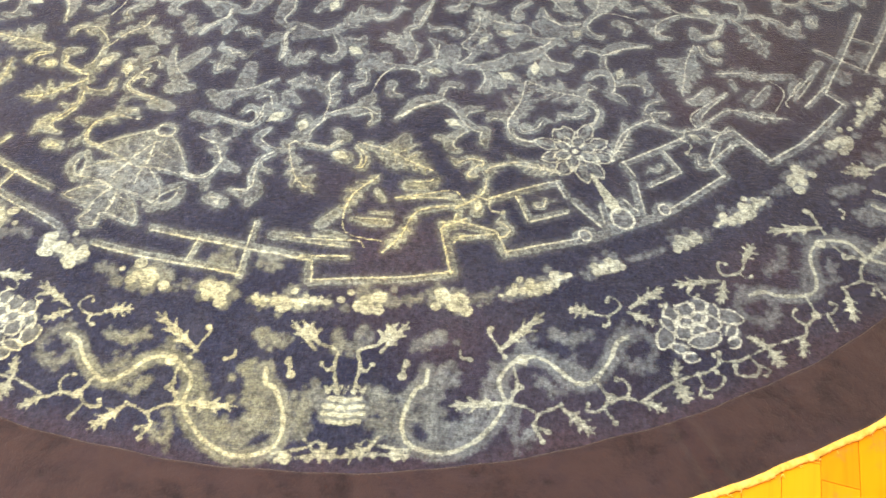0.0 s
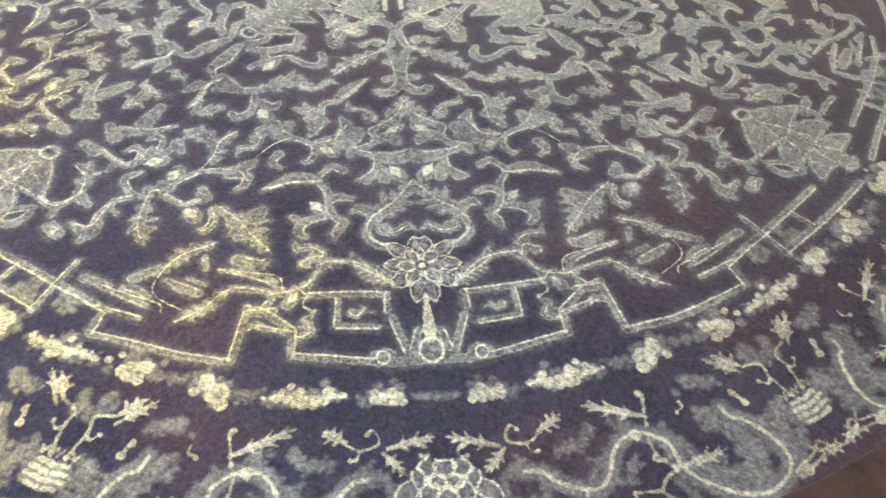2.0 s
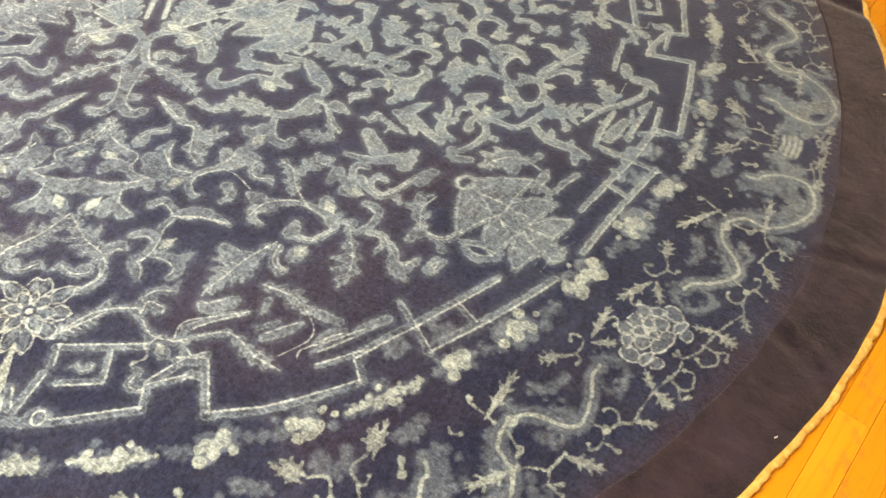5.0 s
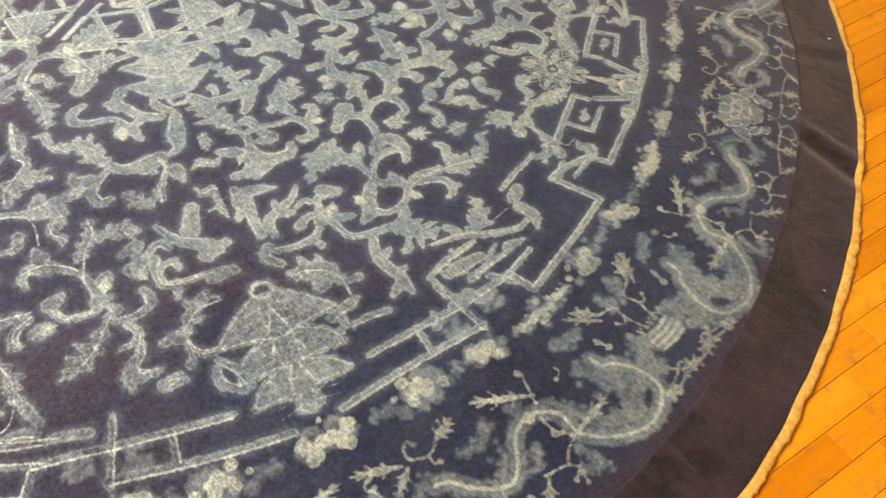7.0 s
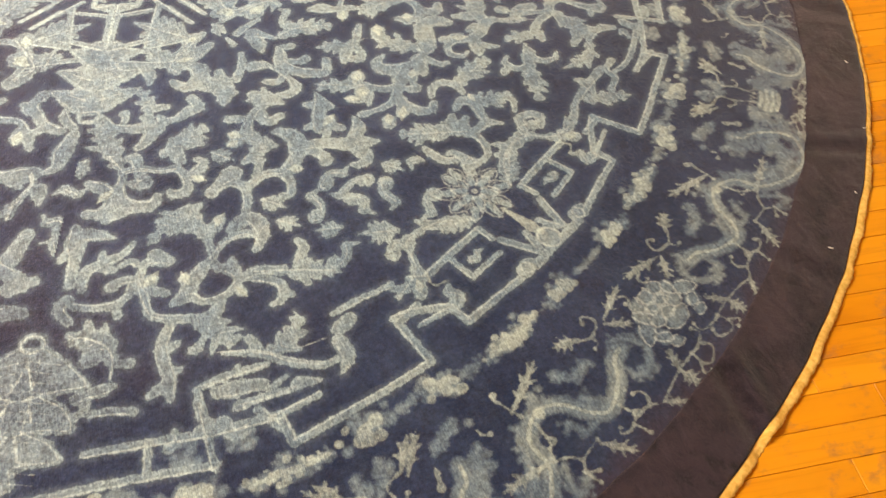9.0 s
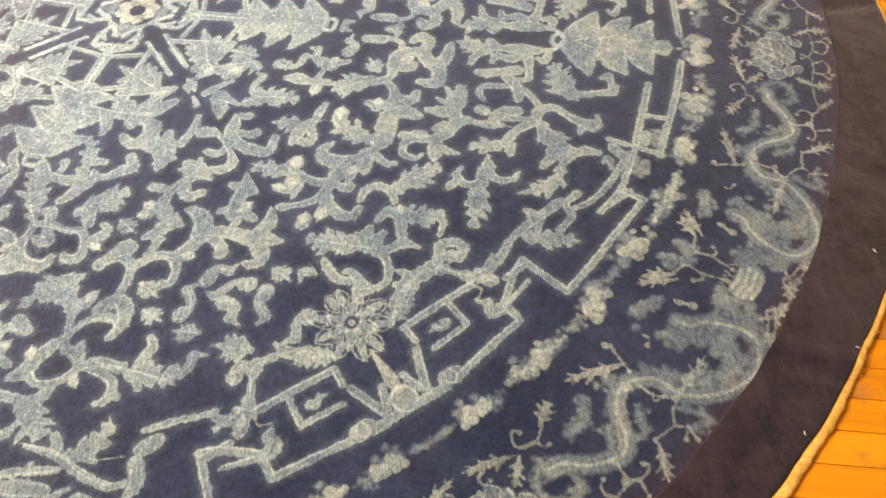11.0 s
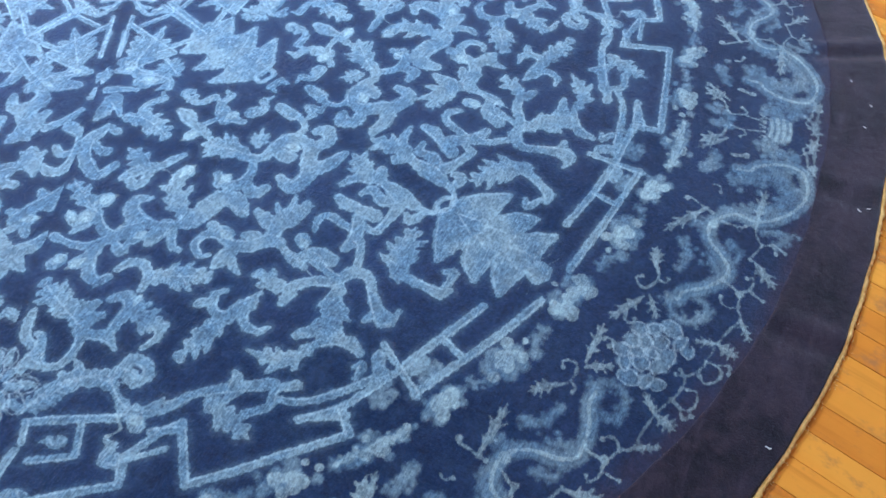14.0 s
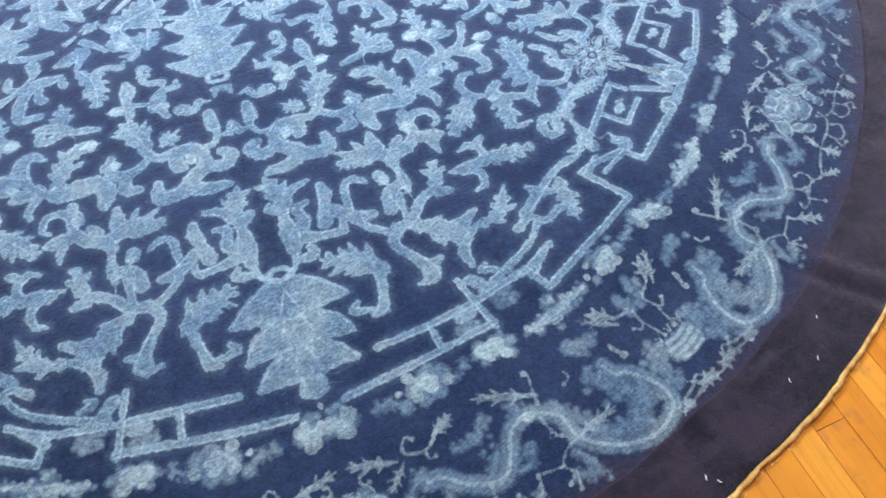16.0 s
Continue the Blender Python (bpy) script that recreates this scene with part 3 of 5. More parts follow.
    fret(pol((1.290, 39.6), (1.299, 31.4), (1.308, 26.1)), 0.015)
    fret(pol((1.359, 43.2), (1.353, 31.1)), 0.015)
    fret(pol((1.290, 35.3), (1.345, 35.5)), 0.012)
    fret(pol((1.243, 31.3), (1.361, 31.2)), 0.012)
    fret(pol((1.301, 23.1), (1.310, 27.0)), 0.011)
    blot(pol((1.328, 28.7), (1.323, 29.9)), 0.03)
    blot(pol((1.320, 32.8), (1.339, 32.7)), 0.035)
    bloom(polar(1.118, 0), 0.2, 0.074, 9)
    for k in range(4):
        stroke("pale", pol((0.036, 22.5 + 90 * k), (0.040, 22.5 + 90 * k)), 0.034)


    # chain of florets
    floret((1.398, 2.7, 0.041), (1.396, 4.2, 0.033))
    mist((1.399, 5.4, 0.017))
    floret((1.397, 6.8, 0.026), (1.401, 8.2, 0.033), (1.401, 9.7, 0.035), (1.404, 11.3, 0.021))
    mist((1.400, 12.4, 0.021), (1.398, 13.7, 0.021))
    floret((1.396, 15.0, 0.046), (1.394, 16.1, 0.050))
    mist((1.394, 17.6, 0.022), (1.395, 18.8, 0.022))
    floret((1.390, 20.5, 0.048), (1.394, 21.6, 0.048))
    floret((1.403, 24.1, 0.021), (1.402, 26.1, 0.033), (1.402, 27.6, 0.033), (1.404, 29.4, 0.020))
    floret((1.396, 31.9, 0.048), (1.398, 32.8, 0.050))
    mist((1.394, 34.9, 0.024))
    floret((1.392, 37.2, 0.052), (1.394, 38.6, 0.052))
    mist((1.401, 41.6, 0.022))
    mist((1.406, 35.7, 0.021))
    floret((1.398, 43.4, 0.046), (1.399, 45.0, 0.046))
    mist((1.399, 40.4, 0.022), (1.400, 41.6, 0.022))
    mist((1.399, 0.0, 0.02), (1.398, 1.4, 0.02))
    mist((1.396, 18.5, 0.022))
    mist((1.399, 13.0, 0.02))
    mist((1.399, 34.8, 0.022))

    # the outer border repeats sixteen times, mirrored
    for FLIPPED in (False, True):
        # outer border: twigs, dragon, basket
        dragon_line(pol((1.543, 40.5), (1.549, 39.6), (1.575, 38.7), (1.596, 37.5), (1.602, 36.6), (1.584, 35.8), (1.550, 35.0), (1.534, 34.1), (1.534, 33.0), (1.560, 31.8), (1.589, 31.7), (1.607, 31.7), (1.638, 30.9), (1.669, 29.5), (1.682, 27.9), (1.667, 26.3), (1.641, 25.8), (1.604, 26.0), (1.568, 26.7), (1.557, 27.3), (1.532, 27.5)))
        mist((1.530, 28.7, 0.035), (1.564, 28.0, 0.047), (1.613, 27.2, 0.053), (1.650, 28.1, 0.052), (1.633, 29.8, 0.045), (1.590, 30.8, 0.033), (1.536, 31.7, 0.023))
        mist((1.529, 33.8, 0.036), (1.502, 33.8, 0.030))
        mist((1.558, 36.1, 0.021), (1.584, 36.9, 0.024))
        mist((1.523, 40.5, 0.018), (1.545, 41.5, 0.019), (1.577, 41.7, 0.021), (1.601, 40.6, 0.029), (1.589, 39.7, 0.020), (1.569, 39.7, 0.010))
        mist((1.468, 28.4, 0.047), (1.487, 26.8, 0.027))
        mist((1.578, 34.2, 0.024), (1.605, 34.9, 0.018), (1.601, 35.9, 0.016))
        mist((1.622, 32.4, 0.019), (1.655, 31.9, 0.022), (1.672, 32.1, 0.022), (1.659, 33.0, 0.019))
        mist((1.498, 35.9, 0.026), (1.522, 36.7, 0.031), (1.521, 38.2, 0.023))
        mist((1.579, 24.7, 0.034), (1.615, 24.9, 0.034), (1.646, 25.1, 0.015))
        mist((1.396, 40.6, 0.026), (1.412, 39.9, 0.021))
        dot((1.535, 33.4, 0.022))
        twig_leaf((1.510, 32.1), (1.458, 35.8), 0.031)
        tendril(pol((1.470, 31.7), (1.490, 32.0), (1.523, 32.4)))
        dot((1.465, 31.9, 0.014))
        twig_leaf((1.606, 31.9), (1.600, 28.6), 0.029)
        tendril(pol((1.499, 29.7), (1.511, 29.7), (1.517, 30.2)))
        tendril(pol((1.546, 32.8), (1.579, 32.7), (1.603, 32.1)))
        tendril(pol((1.573, 32.7), (1.584, 33.0), (1.590, 32.4)))
        tendril(pol((1.608, 31.9), (1.616, 32.8), (1.634, 33.4), (1.650, 33.1), (1.662, 33.7)))
        tendril(pol((1.648, 33.0), (1.677, 33.3)))
        tendril(pol((1.634, 33.4), (1.625, 34.9)))
        twig_leaf((1.632, 34.9), (1.684, 36.2), 0.030)
        tendril(pol((1.600, 37.4), (1.623, 37.6), (1.638, 37.9), (1.642, 38.8), (1.655, 39.4), (1.648, 40.4), (1.642, 41.6), (1.641, 42.0), (1.642, 43.3)))
        dot((1.636, 37.8, 0.017))
        tendril(pol((1.637, 37.7), (1.649, 36.9), (1.644, 36.2), (1.635, 36.4)))
        tendril(pol((1.647, 37.2), (1.675, 37.5)))
        tendril(pol((1.644, 38.7), (1.628, 39.1), (1.613, 39.0), (1.608, 38.6)))
        twig_leaf((1.653, 39.4), (1.686, 40.6), 0.021)
        twig_leaf((1.644, 41.8), (1.603, 42.6), 0.021)
        twig_leaf((1.643, 41.9), (1.683, 41.9), 0.032)
        tendril(pol((1.642, 43.3), (1.666, 43.2), (1.676, 43.5), (1.676, 44.0), (1.664, 44.6), (1.649, 44.4)))
        tendril(pol((1.664, 43.1), (1.679, 42.7), (1.685, 43.2)))
        tendril(pol((1.643, 43.4), (1.642, 44.1), (1.633, 44.9), (1.617, 44.8)))
        twig_leaf((1.492, 41.6), (1.470, 44.7), 0.028)
        twig_leaf((1.498, 41.3), (1.534, 42.7), 0.025)
        twig_leaf((1.482, 39.1), (1.463, 37.4), 0.031)
        tendril(pol((1.484, 38.9), (1.496, 39.9), (1.487, 41.0), (1.471, 41.0), (1.461, 40.6), (1.470, 40.3)))
        tendril(pol((1.496, 39.9), (1.511, 39.8), (1.513, 39.4)))
        tendril(pol((1.484, 43.7), (1.493, 44.1), (1.505, 44.0), (1.503, 43.6)))
        twig_leaf((1.499, 24.6), (1.440, 26.5), 0.024)
        tendril(pol((1.649, 24.5), (1.669, 23.9), (1.675, 24.4), (1.682, 25.4)))
        dot((1.679, 25.4, 0.020))
        dot((1.520, 26.2, 0.012))
        petal((1.521, 44.0, 0.014))
        petal((1.539, 43.4, 0.015))
        petal((1.563, 42.7, 0.019))
        petal((1.525, 45.0, 0.016))
        petal((1.544, 44.5, 0.013))
        petal((1.562, 44.0, 0.014))
        petal((1.589, 43.2, 0.015))
        petal((1.544, 44.6, 0.013))
        petal((1.564, 45.0, 0.014))
        petal((1.588, 44.6, 0.016))
        petal((1.609, 43.5, 0.011))
        blot(pol((1.574, 24.2), (1.599, 24.6)), 0.04)
        blot(pol((1.630, 24.7), (1.642, 25.2)), 0.035)
        tendril(pol((1.673, 26.1), (1.662, 24.4), (1.652, 23.8), (1.670, 23.4), (1.679, 24.2)), 0.006)
        frond((1.665, 24.1), (1.681, 22.2), 0.5, 2, 'pale')
        frond((1.672, 25.5), (1.691, 26.2), 0.5, 2, 'pale')
        frond((1.486, 24.4), (1.434, 26.0), 0.42, 2, 'pale')
        tendril(pol((1.486, 24.4), (1.499, 23.2), (1.527, 23.3), (1.571, 23.0)), 0.007)
        tendril(pol((1.527, 23.3), (1.535, 23.7), (1.523, 24.1)), 0.006)
        tendril(pol((1.514, 26.2), (1.543, 25.9)), 0.01)
        blot(pol((1.468, 23.4), (1.499, 22.8)), 0.03)
        basket()
    FLIPPED = False


def vines_south():
    """Vines of the field in the eighth to the south-east."""
    swash((0.365, 0.8, 0.016), (0.342, 3.7, 0.020), (0.339, 11.8, 0.013), (0.360, 18.1, 0.017))
    pod((0.308, 7.3), (0.340, 13.0), 0.030)
    pod((0.376, 13.3), (0.377, 18.7), 0.032)
    swash((0.377, 0.9, 0.016), (0.421, 1.9, 0.019), (0.453, 3.6, 0.015))
    lobed((0.450, 4.4, 0.013), (0.492, 11.4, 0.046), (0.531, 15.1, 0.028), (0.565, 16.2, 0.007))
    vein((0.421, 2.5), (0.454, 5.2), (0.492, 11.4), (0.564, 16.2))
    swash((0.464, 2.1, 0.021), (0.504, 1.0, 0.021), (0.543, 0.4, 0.022), (0.583, 0.9, 0.022), (0.609, 3.2, 0.024), (0.605, 5.3, 0.023))
    swash((0.503, 1.8, 0.018), (0.494, 3.8, 0.015))
    swash((0.553, 0.9, 0.018), (0.560, 3.6, 0.019))
    swash((0.374, 18.7, 0.012), (0.421, 19.0, 0.015), (0.446, 19.9, 0.031), (0.419, 23.0, 0.019))
    swash((0.388, 19.7, 0.016), (0.364, 24.9, 0.016), (0.339, 34.5, 0.013))
    swash((0.457, 31.3, 0.025), (0.489, 30.5, 0.022), (0.511, 32.8, 0.020), (0.540, 35.9, 0.025), (0.555, 39.9, 0.019))
    swash((0.502, 30.8, 0.031), (0.492, 28.2, 0.015))
    swash((0.544, 36.4, 0.021), (0.565, 33.5, 0.015), (0.538, 29.6, 0.014), (0.548, 24.7, 0.018), (0.543, 21.2, 0.021), (0.519, 20.5, 0.022), (0.496, 22.2, 0.015))
    pod((0.568, 31.8), (0.608, 32.0), 0.029)
    swash((0.573, 33.7, 0.022), (0.609, 35.2, 0.015))
    swash((0.564, 42.8, 0.022), (0.616, 41.8, 0.037), (0.657, 41.6, 0.022), (0.677, 39.6, 0.010))
    swash((0.546, 42.5, 0.016), (0.516, 39.6, 0.020), (0.495, 39.2, 0.013))
    swash((0.559, 8.0, 0.005), (0.603, 11.5, 0.030), (0.648, 13.3, 0.020))
    vein((0.559, 8.2), (0.652, 13.3))
    swash((0.652, 13.3, 0.014), (0.668, 15.7, 0.014), (0.706, 15.6, 0.018), (0.741, 15.4, 0.031), (0.777, 15.8, 0.013))
    lobed((0.758, 15.2, 0.018), (0.719, 16.8, 0.047), (0.679, 19.3, 0.012))
    swash((0.710, 17.0, 0.023), (0.703, 20.6, 0.009))
    swash((0.723, 15.3, 0.028), (0.728, 13.7, 0.011))
    lobed((0.676, 29.6, 0.014), (0.648, 27.2, 0.050), (0.618, 25.3, 0.045), (0.600, 22.3, 0.009))
    swash((0.676, 29.6, 0.021), (0.690, 32.5, 0.021), (0.684, 36.2, 0.040), (0.676, 38.1, 0.030))
    swash((0.688, 35.2, 0.037), (0.714, 36.9, 0.013))
    swash((0.672, 37.7, 0.012), (0.707, 38.8, 0.012), (0.755, 37.5, 0.014), (0.788, 37.3, 0.012))
    vein((0.672, 37.7), (0.707, 38.8), (0.755, 37.5), (0.794, 37.2))
    lobed((0.755, 37.5, 0.010), (0.791, 35.3, 0.035), (0.772, 33.4, 0.024), (0.751, 32.7, 0.009))
    swash((0.721, 40.0, 0.030), (0.755, 40.9, 0.012))
    swash((0.684, 29.8, 0.013), (0.716, 28.2, 0.015), (0.745, 27.6, 0.020), (0.768, 28.8, 0.021), (0.762, 30.3, 0.014))
    pod((0.748, 24.2), (0.728, 26.7), 0.028)
    swash((0.709, 27.0, 0.024), (0.713, 24.7, 0.023), (0.696, 24.0, 0.012))
    lobed((0.724, 4.7, 0.012), (0.699, 2.2, 0.045), (0.641, 0.0, 0.023), (0.628, 0.0, 0.008))
    vein((0.724, 4.9), (0.686, 1.6), (0.638, 0.0))
    pod((0.729, 1.5), (0.750, 3.7), 0.023)
    swash((0.728, 4.7, 0.017), (0.743, 6.1, 0.014), (0.771, 5.2, 0.011), (0.798, 7.0, 0.017), (0.810, 9.0, 0.015))
    swash((0.768, 2.2, 0.027), (0.780, 1.6, 0.014))
    swash((0.771, 5.2, 0.022), (0.757, 3.0, 0.027))
    swash((0.779, 10.0, 0.050), (0.750, 8.4, 0.032))
    swash((0.788, 10.4, 0.040), (0.737, 10.3, 0.030), (0.721, 10.9, 0.020), (0.708, 11.7, 0.011))
    swash((0.783, 11.7, 0.028), (0.795, 14.2, 0.014))
    vein((0.728, 10.4), (0.778, 11.8), (0.799, 14.6))
    swash((0.793, 9.0, 0.012), (0.826, 8.9, 0.016))
    pod((0.824, 11.5), (0.813, 13.5), 0.025)
    swash((0.812, 13.1, 0.017), (0.816, 14.6, 0.011))
    swash((0.862, 15.3, 0.010), (0.860, 14.6, 0.013), (0.832, 14.1, 0.014), (0.809, 14.8, 0.013), (0.798, 16.7, 0.013), (0.795, 18.5, 0.013))
    swash((0.795, 18.5, 0.016), (0.786, 21.0, 0.034), (0.764, 22.5, 0.029))
    swash((0.791, 20.0, 0.027), (0.755, 19.9, 0.022))
    swash((0.772, 22.3, 0.034), (0.789, 24.1, 0.017))
    vein((0.795, 18.5), (0.820, 20.6), (0.868, 22.0))
    swash((0.849, 19.1, 0.021), (0.877, 19.4, 0.016), (0.889, 18.0, 0.010))
    swash((0.817, 0.1, 0.033), (0.824, 2.6, 0.032), (0.819, 5.3, 0.022))
    swash((0.818, 4.9, 0.016), (0.858, 5.0, 0.012), (0.889, 6.1, 0.024), (0.895, 7.2, 0.011))
    pod((0.879, 1.6), (0.844, 3.1), 0.026)
    swash((0.865, 4.3, 0.031), (0.887, 3.7, 0.021))
    swash((0.819, 5.3, 0.015), (0.814, 7.4, 0.016), (0.802, 9.0, 0.013))
    swash((0.903, 12.6, 0.013), (0.884, 12.0, 0.013), (0.865, 11.0, 0.017), (0.872, 9.5, 0.019))
    swash((0.907, 12.5, 0.016), (0.909, 14.3, 0.030), (0.916, 16.1, 0.026), (0.954, 18.7, 0.008))
    vein((0.910, 12.2), (0.923, 15.6), (0.951, 18.7))
    swash((0.911, 12.5, 0.013), (0.938, 10.9, 0.015), (0.975, 10.3, 0.015), (1.002, 9.3, 0.015), (1.012, 8.3, 0.020), (1.035, 8.8, 0.020), (1.057, 9.0, 0.009))
    swash((0.961, 10.4, 0.018), (0.947, 9.5, 0.020), (0.947, 7.8, 0.015))
    pod((0.988, 11.0), (0.967, 12.7), 0.022)
    swash((1.000, 10.2, 0.013), (1.008, 11.4, 0.017), (1.027, 12.8, 0.023), (1.048, 12.8, 0.018), (1.059, 11.9, 0.010))
    swash((1.021, 13.1, 0.020), (1.011, 14.2, 0.010))
    lobed((1.013, 5.6, 0.017), (0.965, 3.3, 0.059), (0.925, 1.1, 0.029), (0.890, 0.1, 0.007))
    swash((1.012, 5.3, 0.013), (1.041, 5.6, 0.016), (1.066, 4.5, 0.017), (1.074, 3.1, 0.012))
    swash((0.984, 5.2, 0.025), (0.971, 6.5, 0.021), (0.982, 7.4, 0.011))
    vein((0.890, 0.1), (0.949, 2.6), (0.990, 5.0), (1.020, 5.6), (1.047, 5.3), (1.071, 3.7))
    swash((0.926, 23.7, 0.027), (0.924, 21.8, 0.020), (0.947, 21.3, 0.016), (0.964, 22.0, 0.011))
    swash((0.902, 22.7, 0.032), (0.879, 21.7, 0.011))
    swash((0.914, 23.9, 0.018), (0.932, 26.6, 0.013))
    vein((0.937, 21.1), (0.914, 23.2), (0.921, 26.1), (0.934, 27.3))
    lobed((0.911, 26.8, 0.013), (0.879, 27.5, 0.027), (0.831, 27.8, 0.020), (0.808, 27.2, 0.006))
    vein((0.808, 27.2), (0.844, 28.3), (0.889, 27.6), (0.954, 27.9))
    lobed((0.863, 28.1, 0.014), (0.844, 30.6, 0.043), (0.846, 33.1, 0.029), (0.874, 33.3, 0.007))
    swash((0.934, 27.3, 0.011), (0.978, 29.1, 0.017), (1.006, 29.3, 0.011))
    pod((0.956, 30.1), (0.993, 30.1), 0.027)
    lobed((1.017, 23.1, 0.007), (1.050, 19.1, 0.064), (1.071, 17.3, 0.037), (1.104, 15.1, 0.007))
    vein((1.099, 15.2), (1.071, 17.3), (1.039, 19.7), (1.013, 23.2))
    swash((1.033, 18.5, 0.039), (1.008, 17.7, 0.021))
    swash((1.058, 19.3, 0.025), (1.075, 19.8, 0.010))
    swash((1.028, 23.1, 0.016), (1.053, 22.3, 0.017), (1.079, 22.5, 0.018), (1.081, 23.2, 0.010))
    vein((1.022, 23.4), (1.052, 22.2), (1.079, 22.5), (1.081, 23.2))
    swash((1.001, 24.9, 0.028), (0.983, 25.8, 0.016))
    swash((1.010, 25.0, 0.015), (1.033, 26.5, 0.013), (1.031, 28.3, 0.013), (1.029, 29.5, 0.011))
    vein((1.010, 25.0), (1.033, 26.5), (1.031, 28.3), (1.029, 29.5))
    pod((1.056, 24.4), (1.044, 25.9), 0.029)
    swash((1.006, 29.3, 0.020), (1.002, 30.6, 0.016))
    swash((1.024, 29.4, 0.018), (1.017, 30.4, 0.010), (1.032, 31.4, 0.019))
    lobed((1.033, 31.0, 0.010), (1.081, 29.9, 0.027), (1.123, 29.0, 0.033), (1.157, 27.1, 0.007))
    swash((1.108, 29.3, 0.019), (1.088, 27.8, 0.005))
    swash((1.103, 29.6, 0.018), (1.118, 30.3, 0.005))
    swash((1.133, 28.5, 0.026), (1.112, 27.4, 0.008))
    vein((1.033, 31.0), (1.111, 29.5), (1.144, 28.1))
    swash((1.054, 31.3, 0.013), (1.055, 32.9, 0.015), (1.038, 34.5, 0.017), (1.019, 34.5, 0.017), (1.002, 33.9, 0.014))
    swash((1.067, 32.3, 0.014), (1.089, 33.4, 0.015), (1.109, 32.9, 0.011), (1.115, 31.9, 0.010))
    swash((1.098, 33.4, 0.013), (1.134, 33.4, 0.018), (1.161, 32.7, 0.026), (1.181, 33.3, 0.021), (1.174, 35.0, 0.010))
    vein((1.060, 32.3), (1.089, 33.4), (1.132, 33.3), (1.160, 33.1), (1.175, 34.7))
    swash((1.176, 32.5, 0.026), (1.205, 32.8, 0.010))
    swash((0.937, 34.4, 0.013), (0.905, 35.4, 0.014), (0.903, 36.5, 0.018), (0.919, 37.1, 0.012))
    swash((0.944, 34.0, 0.020), (0.915, 33.4, 0.017))
    pod((0.947, 32.9), (0.981, 34.6), 0.027)
    swash((0.937, 35.3, 0.021), (0.972, 35.5, 0.017), (0.999, 36.0, 0.016), (1.007, 37.4, 0.013), (1.003, 41.1, 0.013))
    vein((0.934, 36.0), (0.972, 35.5), (1.006, 36.6), (1.003, 41.1))
    swash((0.975, 35.8, 0.011), (0.959, 36.2, 0.012), (0.954, 37.4, 0.017), (0.974, 37.9, 0.011))
    swash((0.853, 35.9, 0.007), (0.902, 38.2, 0.020), (0.939, 41.5, 0.029))
    swash((0.894, 33.4, 0.028), (0.908, 31.8, 0.014))
    swash((0.892, 39.9, 0.035), (0.830, 40.8, 0.024))
    swash((0.959, 41.2, 0.032), (0.942, 43.5, 0.018))
    swash((1.007, 37.4, 0.020), (1.036, 37.3, 0.011))
    swash((1.012, 41.0, 0.028), (1.011, 43.2, 0.020))
    lobed((1.119, 37.2, 0.011), (1.084, 38.1, 0.040), (1.050, 39.2, 0.024), (1.058, 41.0, 0.007))
    vein((1.063, 41.2), (1.074, 38.7), (1.110, 37.2))
    swash((1.116, 37.0, 0.026), (1.123, 35.4, 0.015))
    swash((1.119, 37.2, 0.011), (1.149, 37.7, 0.014), (1.162, 38.9, 0.014), (1.156, 40.5, 0.010))
    vein((1.110, 37.2), (1.149, 37.7), (1.162, 38.9), (1.156, 40.5))
    swash((1.155, 37.7, 0.013), (1.179, 37.4, 0.016))
    swash((1.181, 39.5, 0.012), (1.209, 40.8, 0.015), (1.249, 41.5, 0.011))
    swash((1.196, 39.2, 0.013), (1.228, 39.4, 0.019), (1.253, 40.9, 0.013))
    swash((1.192, 36.4, 0.013), (1.207, 35.2, 0.024), (1.203, 36.8, 0.013))
    lobed((1.102, 20.8, 0.008), (1.139, 22.9, 0.028), (1.194, 24.0, 0.013))
    vein((1.102, 20.8), (1.150, 23.2), (1.209, 23.9), (1.245, 23.3), (1.260, 20.5))
    lobed((1.203, 17.5, 0.009), (1.249, 18.8, 0.028), (1.288, 20.4, 0.004))
    vein((1.196, 13.1), (1.194, 17.1), (1.249, 18.8), (1.288, 20.4))
    swash((1.172, 13.6, 0.012), (1.157, 16.6, 0.014), (1.158, 18.9, 0.009))
    swash((1.193, 13.9, 0.010), (1.194, 17.1, 0.014))
    swash((1.128, 17.8, 0.024), (1.134, 15.8, 0.025), (1.123, 14.9, 0.012))
    swash((1.195, 19.6, 0.009), (1.192, 21.3, 0.007))
    swash((1.272, 23.2, 0.009), (1.269, 24.9, 0.015), (1.271, 27.1, 0.009))
    swash((1.210, 13.3, 0.011), (1.241, 14.1, 0.018), (1.238, 15.3, 0.009))
    swash((1.275, 13.2, 0.009), (1.267, 14.0, 0.014), (1.281, 14.7, 0.007))
    swash((1.255, 23.6, 0.011), (1.249, 24.9, 0.016), (1.256, 26.1, 0.009))
    vein((1.275, 21.9), (1.260, 22.5), (1.264, 25.1), (1.267, 27.8))
    swash((1.265, 27.3, 0.017), (1.268, 29.6, 0.017))
    swash((1.201, 24.7, 0.020), (1.233, 25.9, 0.017))
    swash((1.217, 19.8, 0.016), (1.214, 21.4, 0.020), (1.208, 23.1, 0.009))
    swash((1.163, 20.2, 0.009), (1.139, 20.9, 0.013))
    vein((1.196, 12.6), (1.158, 13.5), (1.155, 16.6), (1.157, 19.2))


